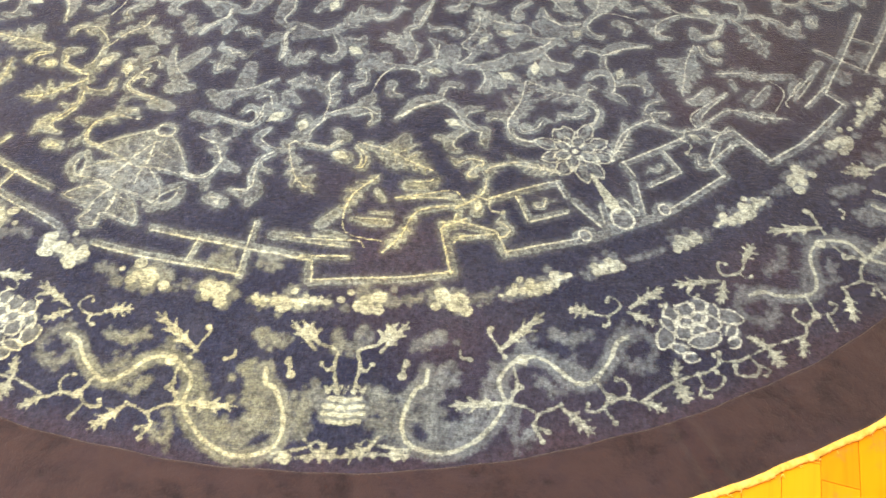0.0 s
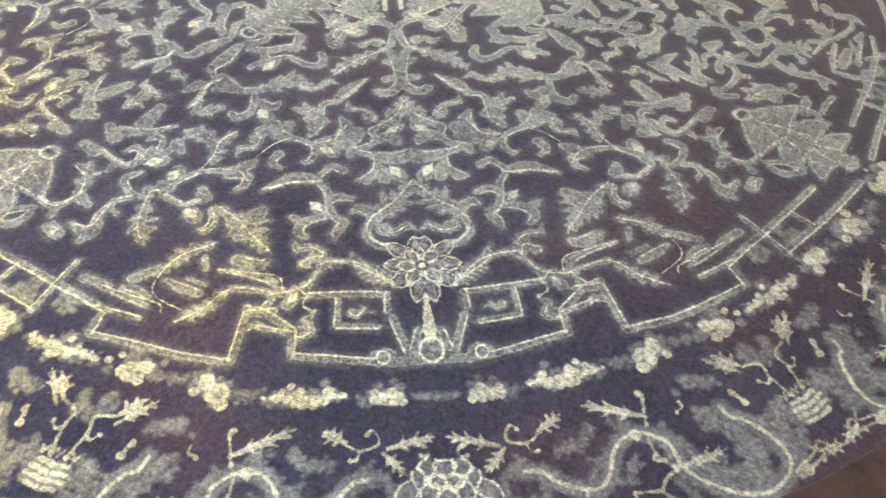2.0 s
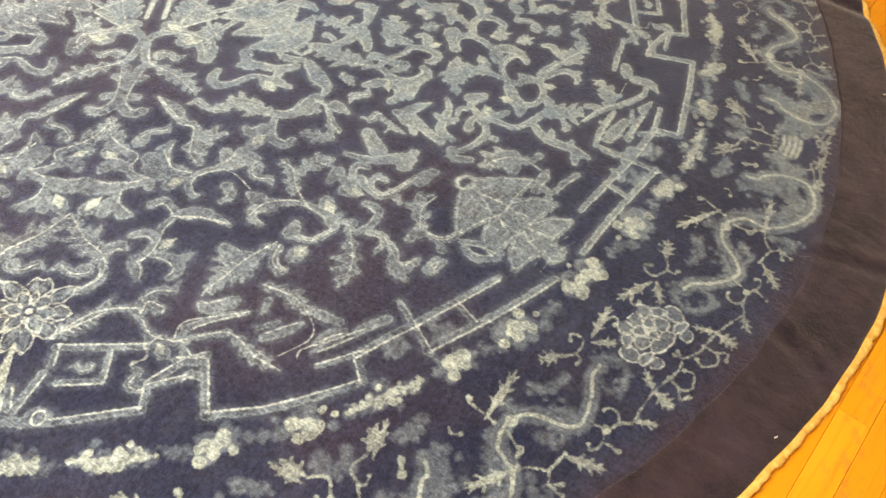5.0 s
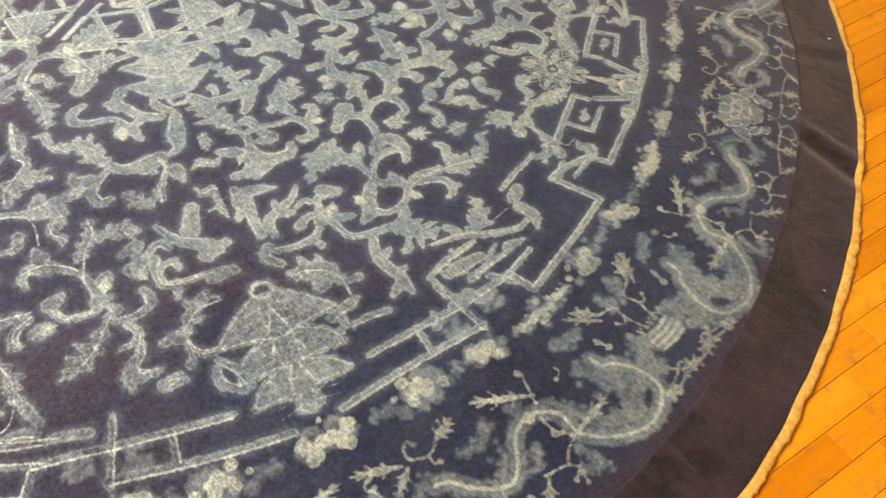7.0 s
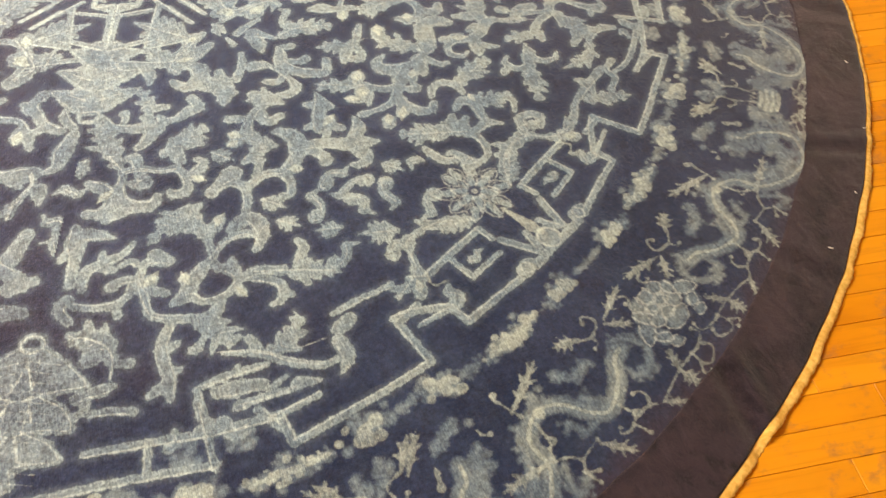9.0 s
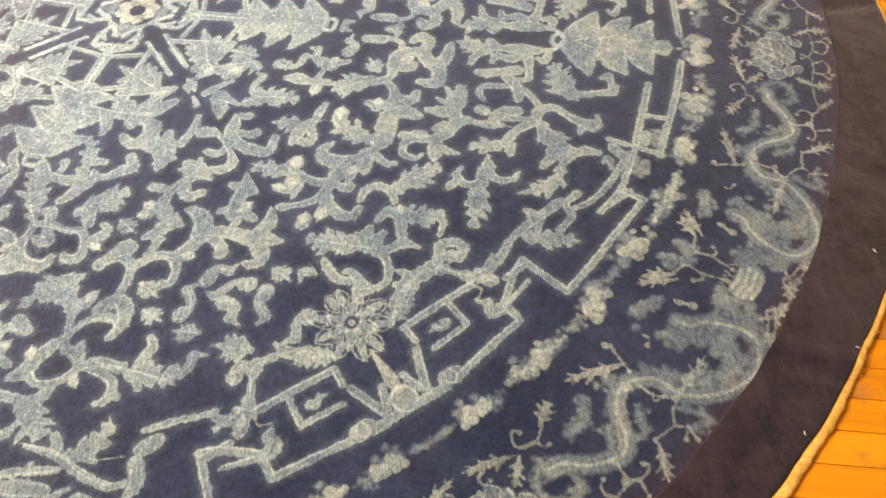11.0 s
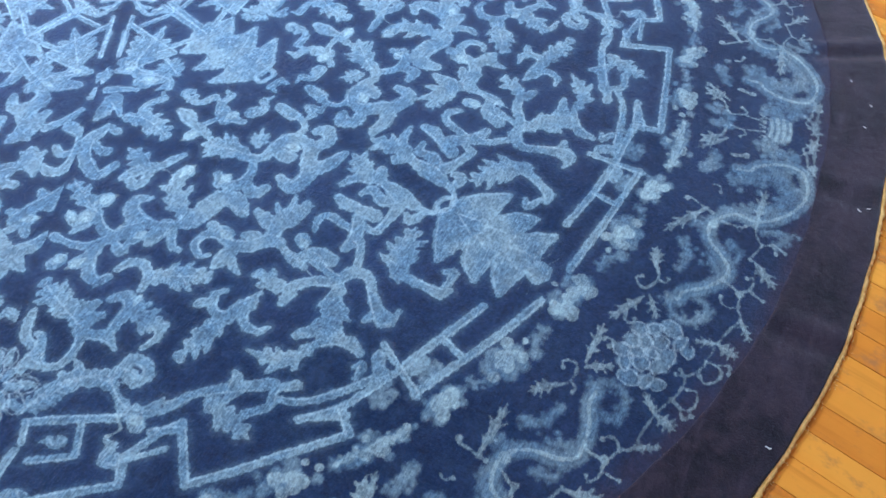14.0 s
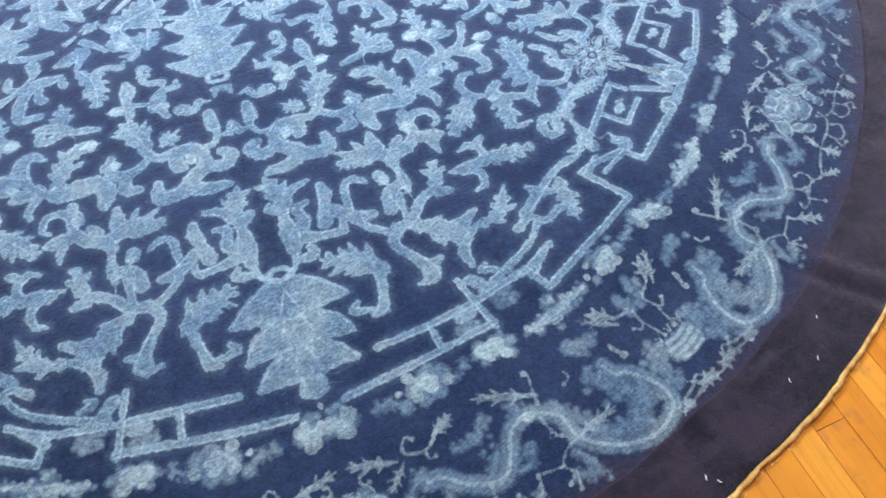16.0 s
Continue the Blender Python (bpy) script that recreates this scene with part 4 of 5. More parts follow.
def vines_east():
    """Vines of the field in the eighth to the east."""
    swash((0.341, 43.2, 0.014), (0.355, 34.6, 0.020), (0.376, 25.9, 0.020), (0.394, 18.1, 0.023))
    swash((0.394, 18.1, 0.021), (0.382, 14.0, 0.038), (0.373, 7.2, 0.021))
    swash((0.404, 17.8, 0.017), (0.437, 15.5, 0.036), (0.475, 17.5, 0.040), (0.476, 21.4, 0.025), (0.446, 23.9, 0.014))
    swash((0.360, 32.5, 0.011), (0.399, 29.6, 0.026), (0.433, 29.9, 0.012))
    swash((0.356, 26.7, 0.015), (0.325, 26.0, 0.017), (0.316, 30.7, 0.012))
    lobed((0.554, 32.7, 0.015), (0.512, 31.0, 0.040), (0.470, 32.0, 0.025), (0.456, 32.0, 0.010))
    swash((0.519, 29.6, 0.019), (0.523, 27.2, 0.012))
    swash((0.518, 42.4, 0.019), (0.550, 39.1, 0.017), (0.565, 35.3, 0.022), (0.567, 31.3, 0.030))
    swash((0.551, 37.5, 0.013), (0.529, 36.7, 0.013), (0.515, 37.0, 0.019))
    swash((0.580, 30.4, 0.031), (0.560, 29.2, 0.016), (0.544, 29.6, 0.011))
    swash((0.585, 31.1, 0.030), (0.618, 33.5, 0.019), (0.626, 34.7, 0.013))
    swash((0.563, 28.6, 0.014), (0.567, 26.3, 0.016), (0.557, 23.2, 0.028), (0.553, 20.9, 0.026), (0.518, 21.3, 0.019))
    lobed((0.668, 30.7, 0.010), (0.641, 27.7, 0.059), (0.631, 24.6, 0.054), (0.619, 21.6, 0.009))
    swash((0.638, 25.4, 0.038), (0.662, 23.3, 0.010))
    swash((0.665, 28.2, 0.030), (0.694, 27.8, 0.019))
    lobed((0.685, 37.5, 0.011), (0.616, 39.6, 0.058), (0.569, 41.0, 0.047), (0.522, 42.6, 0.012))
    swash((0.619, 39.1, 0.029), (0.625, 37.5, 0.013))
    vein((0.638, 39.8), (0.685, 37.4))
    swash((0.693, 37.4, 0.015), (0.689, 34.7, 0.015), (0.707, 31.3, 0.013), (0.711, 28.7, 0.018), (0.744, 27.8, 0.014), (0.774, 28.1, 0.020), (0.779, 29.9, 0.020), (0.767, 30.5, 0.011))
    vein((0.693, 37.4), (0.689, 34.7), (0.707, 31.3), (0.711, 28.7))
    swash((0.739, 27.2, 0.016), (0.727, 25.3, 0.024), (0.711, 24.4, 0.017), (0.697, 25.4, 0.011))
    pod((0.742, 26.8), (0.764, 24.9), 0.019)
    swash((0.689, 34.7, 0.016), (0.658, 35.2, 0.026), (0.653, 36.3, 0.016))
    swash((0.707, 34.5, 0.019), (0.734, 34.0, 0.030), (0.729, 35.7, 0.018))
    swash((0.695, 37.0, 0.014), (0.732, 37.7, 0.017), (0.742, 38.9, 0.017), (0.726, 40.7, 0.025), (0.712, 42.6, 0.014))
    pod((0.740, 38.6), (0.768, 40.9), 0.022)
    swash((0.724, 37.6, 0.015), (0.762, 37.5, 0.022), (0.786, 36.0, 0.028), (0.793, 33.4, 0.023), (0.773, 32.2, 0.013))
    swash((0.771, 38.6, 0.025), (0.794, 39.9, 0.024), (0.792, 42.1, 0.018))
    swash((0.790, 36.1, 0.025), (0.809, 39.3, 0.021))
    lobed((0.558, 12.1, 0.017), (0.531, 13.6, 0.071), (0.489, 13.9, 0.035))
    swash((0.531, 13.6, 0.045), (0.471, 11.4, 0.017))
    swash((0.550, 14.3, 0.035), (0.574, 15.6, 0.013))
    swash((0.518, 9.4, 0.021), (0.486, 5.4, 0.018), (0.453, 2.5, 0.012))
    swash((0.507, 3.6, 0.030), (0.532, 0.4, 0.018), (0.576, 0.0, 0.021), (0.612, 0.6, 0.020), (0.635, 2.1, 0.022), (0.633, 4.3, 0.020), (0.620, 5.4, 0.009))
    swash((0.570, 4.7, 0.014), (0.587, 3.0, 0.019), (0.581, 0.5, 0.014))
    lobed((0.655, 11.9, 0.014), (0.623, 9.4, 0.038), (0.586, 9.3, 0.037))
    swash((0.610, 8.3, 0.024), (0.584, 6.4, 0.007))
    swash((0.614, 8.0, 0.038), (0.647, 6.4, 0.011))
    swash((0.627, 10.2, 0.014), (0.643, 13.0, 0.016), (0.671, 15.5, 0.023))
    swash((0.638, 14.6, 0.016), (0.626, 16.4, 0.020), (0.622, 17.5, 0.011))
    swash((0.655, 11.9, 0.019), (0.676, 10.9, 0.020), (0.677, 8.6, 0.016))
    pod((0.682, 16.8), (0.658, 18.6), 0.024)
    pod((0.688, 17.7), (0.692, 19.9), 0.022)
    lobed((0.770, 17.2, 0.016), (0.730, 15.5, 0.042), (0.698, 14.8, 0.036), (0.684, 15.7, 0.014))
    swash((0.724, 14.2, 0.027), (0.741, 13.1, 0.008))
    swash((0.744, 17.0, 0.026), (0.746, 18.7, 0.013))
    swash((0.795, 18.5, 0.014), (0.759, 16.4, 0.014))
    swash((0.810, 20.0, 0.018), (0.799, 17.3, 0.019), (0.815, 15.1, 0.020), (0.850, 14.9, 0.016), (0.877, 16.0, 0.016), (0.868, 17.0, 0.010))
    vein((0.810, 20.0), (0.799, 17.3), (0.815, 15.1))
    pod((0.811, 13.9), (0.831, 12.2), 0.024)
    swash((0.813, 15.0, 0.019), (0.803, 12.9, 0.026), (0.782, 10.5, 0.030))
    swash((0.780, 10.7, 0.036), (0.747, 9.8, 0.034), (0.717, 10.7, 0.020), (0.708, 11.6, 0.011))
    swash((0.777, 10.1, 0.021), (0.791, 8.0, 0.025), (0.824, 5.6, 0.028), (0.851, 3.9, 0.037))
    swash((0.838, 3.8, 0.028), (0.825, 1.7, 0.029), (0.796, 0.1, 0.015))
    swash((0.859, 3.1, 0.033), (0.887, 1.3, 0.006))
    swash((0.871, 4.2, 0.033), (0.901, 4.7, 0.025), (0.902, 6.0, 0.019), (0.889, 6.8, 0.008))
    swash((0.800, 9.4, 0.020), (0.823, 8.7, 0.020), (0.844, 8.9, 0.025))
    swash((0.796, 6.7, 0.012), (0.780, 5.1, 0.015))
    pod((0.761, 4.6), (0.752, 1.9), 0.026)
    swash((0.778, 3.7, 0.019), (0.795, 3.2, 0.017))
    swash((0.766, 6.1, 0.013), (0.745, 5.1, 0.019), (0.712, 2.0, 0.032), (0.676, 0.0, 0.010))
    swash((0.707, 2.3, 0.028), (0.686, 3.6, 0.012))
    swash((0.716, 1.8, 0.028), (0.731, 0.9, 0.012))
    swash((0.748, 5.4, 0.020), (0.741, 7.0, 0.013))
    swash((0.781, 23.8, 0.015), (0.766, 21.4, 0.036), (0.765, 20.5, 0.021))
    swash((0.804, 20.7, 0.020), (0.786, 22.1, 0.018), (0.788, 23.9, 0.019), (0.797, 24.9, 0.025))
    swash((0.802, 20.5, 0.016), (0.843, 21.0, 0.016), (0.877, 22.0, 0.015))
    swash((0.884, 22.1, 0.020), (0.912, 21.2, 0.031), (0.945, 21.4, 0.021), (0.970, 22.6, 0.016))
    swash((0.892, 22.9, 0.028), (0.901, 24.3, 0.020))
    swash((0.933, 22.3, 0.016), (0.922, 23.9, 0.016), (0.926, 25.7, 0.014), (0.952, 27.5, 0.013), (0.968, 28.9, 0.019))
    vein((0.967, 22.3), (0.936, 22.5), (0.922, 24.2), (0.932, 26.3), (0.950, 27.7))
    lobed((0.900, 26.8, 0.017), (0.863, 28.5, 0.057), (0.836, 30.1, 0.050), (0.879, 34.1, 0.007))
    swash((0.835, 29.3, 0.037), (0.821, 27.0, 0.011))
    swash((0.845, 29.9, 0.037), (0.835, 32.6, 0.013))
    pod((0.884, 26.1), (0.857, 24.4), 0.023)
    swash((0.903, 27.3, 0.013), (0.939, 27.4, 0.012))
    swash((0.965, 28.5, 0.024), (0.987, 29.9, 0.027), (1.018, 31.0, 0.029), (1.029, 32.2, 0.016))
    pod((0.994, 30.5), (0.959, 31.1), 0.021)
    swash((0.964, 27.5, 0.015), (0.985, 27.2, 0.010))
    swash((1.024, 31.1, 0.017), (1.025, 30.3, 0.012), (1.043, 29.7, 0.014), (1.049, 28.1, 0.014), (1.042, 26.8, 0.014), (1.025, 25.7, 0.013), (1.002, 25.7, 0.022), (0.983, 26.6, 0.016))
    swash((0.995, 25.9, 0.022), (0.972, 25.6, 0.012))
    swash((1.022, 25.3, 0.017), (1.020, 23.6, 0.020), (1.040, 21.6, 0.017))
    lobed((1.036, 21.8, 0.012), (1.058, 20.5, 0.024), (1.064, 19.0, 0.046), (1.101, 16.4, 0.006))
    vein((1.019, 23.9), (1.040, 21.6), (1.094, 16.8))
    swash((1.043, 19.6, 0.017), (1.016, 18.2, 0.017), (0.995, 18.4, 0.012))
    swash((1.062, 20.0, 0.016), (1.091, 19.7, 0.011))
    swash((1.030, 24.6, 0.009), (1.050, 22.9, 0.014), (1.072, 22.0, 0.016), (1.100, 22.6, 0.015), (1.104, 23.5, 0.009))
    swash((1.086, 22.1, 0.013), (1.099, 21.6, 0.011))
    pod((1.040, 26.0), (1.068, 25.4), 0.016)
    swash((0.921, 34.7, 0.012), (0.933, 32.3, 0.013))
    swash((0.927, 34.8, 0.013), (0.969, 35.6, 0.016), (0.998, 35.0, 0.015), (1.040, 34.6, 0.014), (1.059, 33.3, 0.016), (1.075, 30.8, 0.018))
    vein((0.933, 32.3), (0.927, 34.6), (0.969, 35.5), (1.038, 34.7), (1.061, 33.3))
    swash((0.924, 35.4, 0.011), (0.913, 36.2, 0.012), (0.920, 37.3, 0.009))
    swash((0.909, 33.5, 0.024), (0.930, 31.9, 0.017))
    pod((0.978, 35.0), (0.946, 33.3), 0.024)
    swash((0.987, 34.3, 0.019), (1.002, 32.8, 0.013))
    swash((0.955, 35.7, 0.013), (0.953, 37.1, 0.015), (0.965, 38.4, 0.019))
    swash((0.966, 41.3, 0.014), (0.929, 41.1, 0.019), (0.910, 39.5, 0.018), (0.895, 37.2, 0.014), (0.874, 35.8, 0.009))
    swash((0.917, 39.3, 0.024), (0.928, 38.2, 0.012))
    swash((0.904, 39.5, 0.015), (0.886, 39.4, 0.010))
    swash((0.965, 36.1, 0.013), (0.988, 36.6, 0.014), (1.006, 37.9, 0.016), (1.006, 40.3, 0.013), (0.997, 42.4, 0.011))
    swash((1.012, 37.9, 0.013), (1.032, 37.5, 0.013))
    swash((0.955, 42.7, 0.018), (0.900, 42.6, 0.020), (0.861, 42.8, 0.037), (0.821, 43.2, 0.012))
    swash((0.842, 42.5, 0.027), (0.845, 40.1, 0.020), (0.855, 38.3, 0.009))
    swash((0.884, 43.6, 0.021), (0.900, 44.3, 0.009))
    swash((0.985, 42.7, 0.020), (1.006, 43.3, 0.020), (1.032, 42.2, 0.015))
    lobed((1.160, 38.0, 0.007), (1.121, 38.0, 0.012), (1.084, 38.6, 0.047), (1.063, 40.3, 0.045), (1.069, 42.1, 0.005))
    swash((1.102, 39.3, 0.038), (1.116, 40.3, 0.018))
    swash((1.130, 37.8, 0.013), (1.136, 36.4, 0.017))
    vein((1.157, 38.0), (1.123, 37.9), (1.091, 38.5), (1.067, 40.5), (1.067, 42.0))
    swash((1.183, 40.5, 0.019), (1.178, 39.8, 0.015), (1.176, 38.7, 0.021), (1.172, 37.8, 0.012))
    swash((1.174, 40.3, 0.011), (1.163, 40.7, 0.007))
    swash((1.187, 39.9, 0.015), (1.214, 39.8, 0.011))
    swash((1.217, 39.4, 0.012), (1.220, 37.7, 0.014), (1.229, 36.2, 0.012))
    swash((1.221, 41.6, 0.022), (1.218, 40.6, 0.018))
    swash((1.072, 32.6, 0.017), (1.113, 33.7, 0.020), (1.149, 33.7, 0.020), (1.185, 33.4, 0.022), (1.223, 33.5, 0.012))
    swash((1.176, 33.3, 0.021), (1.173, 32.4, 0.008))
    swash((1.198, 33.8, 0.023), (1.208, 35.0, 0.012))
    swash((1.130, 33.2, 0.017), (1.119, 32.4, 0.011))
    lobed((1.075, 30.8, 0.022), (1.096, 29.6, 0.063), (1.133, 28.6, 0.051), (1.156, 27.8, 0.010))
    swash((1.142, 30.8, 0.020), (1.147, 31.4, 0.011))
    swash((1.078, 28.7, 0.025), (1.056, 27.7, 0.012))
    swash((1.169, 28.8, 0.009), (1.190, 26.2, 0.013), (1.225, 24.1, 0.015), (1.253, 21.9, 0.012), (1.253, 20.6, 0.008))
    vein((1.160, 29.7), (1.193, 25.8), (1.225, 24.1), (1.253, 21.9))
    lobed((1.199, 25.7, 0.012), (1.189, 23.9, 0.049), (1.156, 22.2, 0.016), (1.134, 22.0, 0.004))
    swash((1.179, 26.2, 0.020), (1.157, 26.5, 0.015))
    vein((1.206, 23.0), (1.207, 20.7))
    swash((1.223, 19.9, 0.023), (1.257, 19.9, 0.022), (1.282, 20.9, 0.006))
    swash((1.201, 19.4, 0.024), (1.191, 18.2, 0.020))
    swash((1.169, 19.2, 0.009), (1.166, 16.6, 0.011), (1.171, 14.5, 0.009), (1.173, 13.5, 0.014))
    swash((1.220, 31.6, 0.010), (1.213, 29.2, 0.013), (1.215, 25.9, 0.010))
    swash((1.222, 31.4, 0.010), (1.243, 31.5, 0.013), (1.268, 31.5, 0.013))
    swash((1.270, 28.9, 0.013), (1.269, 27.1, 0.012), (1.274, 24.4, 0.010))
    swash((1.236, 30.1, 0.017), (1.239, 28.8, 0.027), (1.247, 26.6, 0.017))
    swash((1.218, 29.3, 0.012), (1.202, 28.0, 0.006))
    swash((1.260, 26.4, 0.008), (1.248, 24.7, 0.008))
    swash((1.289, 30.0, 0.020), (1.315, 29.4, 0.017), (1.302, 27.8, 0.012))
    swash((1.284, 31.0, 0.018), (1.294, 31.9, 0.016))
    swash((1.285, 27.5, 0.013), (1.310, 26.9, 0.013), (1.331, 26.4, 0.011))
    swash((1.268, 24.2, 0.021), (1.279, 22.5, 0.005))
    swash((1.280, 33.4, 0.007), (1.309, 34.0, 0.014), (1.293, 33.1, 0.010))
    vein((1.217, 31.6), (1.216, 28.8), (1.216, 25.9))
    vein((1.268, 28.9), (1.271, 26.7), (1.272, 24.4))


def vines_north():
    """Vines of the field in the eighth to the north-east, which the further ones repeat."""
    swash((0.481, 7.9, 0.007), (0.424, 6.0, 0.033), (0.459, 3.8, 0.031), (0.486, 1.8, 0.006))
    swash((0.393, 3.4, 0.021), (0.395, 8.1, 0.015), (0.403, 12.2, 0.012))
    swash((0.509, 5.6, 0.012), (0.526, 4.0, 0.023), (0.544, 1.9, 0.026), (0.586, 1.8, 0.024), (0.622, 3.3, 0.027), (0.645, 5.2, 0.020), (0.624, 8.1, 0.017))
    swash((0.509, 5.5, 0.015), (0.529, 7.7, 0.018))
    swash((0.555, 3.3, 0.015), (0.578, 4.6, 0.018), (0.584, 6.2, 0.021))
    lobed((0.483, 8.2, 0.009), (0.497, 11.6, 0.045), (0.526, 16.1, 0.053), (0.579, 18.3, 0.009))
    vein((0.478, 7.9), (0.509, 14.4), (0.575, 18.4))
    swash((0.568, 24.3, 0.014), (0.531, 23.7, 0.032), (0.506, 22.8, 0.015))
    pod((0.584, 24.3), (0.597, 20.7), 0.024)
    swash((0.573, 25.1, 0.015), (0.599, 25.9, 0.017))
    swash((0.573, 24.4, 0.012), (0.567, 28.6, 0.011), (0.578, 31.1, 0.019), (0.608, 33.4, 0.012))
    lobed((0.660, 14.4, 0.013), (0.623, 12.8, 0.044), (0.585, 10.5, 0.009))
    swash((0.648, 14.9, 0.020), (0.653, 11.5, 0.026), (0.662, 9.3, 0.011))
    swash((0.655, 14.0, 0.013), (0.654, 15.8, 0.015), (0.646, 18.1, 0.017), (0.639, 20.6, 0.011))
    swash((0.654, 14.5, 0.019), (0.678, 13.3, 0.018), (0.687, 11.8, 0.022), (0.671, 10.8, 0.016))
    vein((0.657, 15.8), (0.672, 17.4), (0.698, 17.8), (0.723, 16.9))
    lobed((0.810, 18.6, 0.014), (0.754, 17.9, 0.056), (0.703, 17.8, 0.028))
    pod((0.694, 19.0), (0.673, 22.1), 0.027)
    swash((0.792, 13.7, 0.019), (0.782, 12.2, 0.036), (0.746, 11.3, 0.027), (0.728, 12.2, 0.023), (0.730, 14.1, 0.011))
    swash((0.799, 13.7, 0.018), (0.815, 17.0, 0.019), (0.805, 18.6, 0.016))
    swash((0.813, 17.4, 0.021), (0.820, 19.3, 0.029), (0.797, 21.4, 0.040), (0.782, 24.0, 0.038), (0.801, 25.6, 0.033), (0.835, 25.8, 0.020))
    swash((0.812, 15.6, 0.035), (0.833, 14.0, 0.027), (0.847, 13.1, 0.009))
    swash((0.831, 16.4, 0.018), (0.866, 16.2, 0.015), (0.882, 17.0, 0.010))
    lobed((0.742, 6.0, 0.009), (0.709, 4.3, 0.040), (0.679, 2.5, 0.030), (0.654, 1.5, 0.007))
    vein((0.742, 6.3), (0.705, 4.3), (0.661, 1.7))
    pod((0.719, 5.8), (0.705, 9.1), 0.031)
    pod((0.747, 5.7), (0.760, 4.0), 0.034)
    swash((0.740, 6.3, 0.014), (0.782, 7.2, 0.016), (0.808, 8.9, 0.026), (0.802, 10.3, 0.031), (0.793, 13.7, 0.018))
    swash((0.800, 1.0, 0.018), (0.819, 3.4, 0.015), (0.827, 5.9, 0.018), (0.812, 8.9, 0.024))
    swash((0.834, 6.9, 0.021), (0.862, 6.2, 0.026), (0.900, 6.5, 0.022), (0.918, 7.5, 0.021), (0.911, 8.7, 0.015))
    pod((0.860, 5.8), (0.884, 3.5), 0.026)
    swash((0.765, 5.5, 0.016), (0.776, 4.3, 0.021), (0.791, 3.2, 0.010))
    swash((0.819, 8.9, 0.011), (0.849, 9.9, 0.023), (0.836, 10.6, 0.011))
    lobed((1.020, 6.4, 0.014), (0.979, 5.3, 0.052), (0.952, 3.4, 0.053), (0.909, 1.3, 0.008))
    vein((1.020, 6.6), (0.969, 4.3), (0.921, 1.9))
    swash((0.983, 6.4, 0.027), (0.967, 7.9, 0.012))
    swash((1.004, 6.8, 0.029), (0.995, 8.5, 0.012))
    swash((1.025, 6.4, 0.023), (1.034, 7.7, 0.017), (1.041, 9.1, 0.021), (1.067, 9.9, 0.006))
    swash((1.037, 9.1, 0.012), (1.010, 10.3, 0.020), (0.988, 11.3, 0.027), (0.962, 10.8, 0.022), (0.963, 9.3, 0.015))
    lobed((0.995, 11.0, 0.019), (1.014, 12.6, 0.041), (1.052, 14.6, 0.007))
    swash((0.988, 11.9, 0.015), (0.990, 13.2, 0.010))
    swash((1.033, 13.5, 0.014), (1.058, 13.9, 0.013), (1.075, 12.4, 0.007))
    swash((1.030, 6.7, 0.015), (1.058, 6.3, 0.014), (1.086, 5.1, 0.012), (1.086, 3.6, 0.012), (1.077, 2.0, 0.016))
    swash((1.071, 2.2, 0.017), (1.053, 2.9, 0.021), (1.031, 2.9, 0.014), (1.023, 2.4, 0.010))
    swash((1.055, 2.8, 0.012), (1.030, 1.4, 0.017), (1.003, 1.2, 0.017), (0.977, 1.4, 0.011))
    swash((1.056, 3.1, 0.013), (1.077, 3.6, 0.006))
    swash((0.956, 12.2, 0.010), (0.928, 13.2, 0.018), (0.894, 12.7, 0.019), (0.884, 11.0, 0.018), (0.895, 9.7, 0.011))
    lobed((0.932, 13.2, 0.021), (0.938, 15.2, 0.051), (0.944, 17.1, 0.056), (0.970, 19.7, 0.008))
    vein((0.932, 13.5), (0.941, 15.8), (0.957, 18.3))
    lobed((1.135, 10.3, 0.011), (1.127, 8.8, 0.024), (1.113, 6.9, 0.051), (1.123, 4.5, 0.009))
    vein((1.161, 10.3), (1.131, 9.7), (1.116, 7.8), (1.124, 5.2))
    swash((1.116, 10.4, 0.016), (1.094, 11.4, 0.019), (1.105, 12.6, 0.018), (1.129, 12.8, 0.018), (1.140, 11.7, 0.013))
    lobed((0.694, 30.7, 0.015), (0.667, 28.7, 0.063), (0.638, 26.7, 0.054), (0.624, 24.2, 0.008))
    vein((0.702, 30.7), (0.668, 28.8), (0.634, 25.7))
    swash((0.695, 29.6, 0.020), (0.720, 32.0, 0.018), (0.715, 34.6, 0.026), (0.712, 37.4, 0.029), (0.732, 39.4, 0.021))
    swash((0.732, 39.4, 0.018), (0.763, 39.3, 0.028), (0.790, 37.5, 0.031), (0.818, 36.1, 0.032), (0.826, 33.2, 0.031), (0.787, 32.5, 0.015))
    swash((0.712, 37.7, 0.027), (0.718, 39.2, 0.016), (0.711, 41.2, 0.011), (0.685, 42.1, 0.012), (0.660, 41.6, 0.026), (0.622, 41.3, 0.021))
    swash((0.762, 39.1, 0.022), (0.772, 41.0, 0.026), (0.774, 42.4, 0.024), (0.752, 43.4, 0.029), (0.738, 42.2, 0.018))
    swash((0.811, 37.1, 0.034), (0.824, 39.0, 0.028), (0.824, 41.4, 0.021), (0.826, 42.4, 0.012))
    swash((0.727, 35.0, 0.026), (0.749, 35.5, 0.028), (0.761, 36.2, 0.014))
    swash((0.721, 30.6, 0.015), (0.746, 29.2, 0.019), (0.759, 27.1, 0.022), (0.749, 25.1, 0.021), (0.715, 24.7, 0.014))
    swash((0.762, 27.9, 0.019), (0.795, 28.3, 0.026), (0.797, 30.0, 0.017))
    lobed((0.926, 27.2, 0.020), (0.898, 28.9, 0.061), (0.882, 31.2, 0.048), (0.895, 33.7, 0.008))
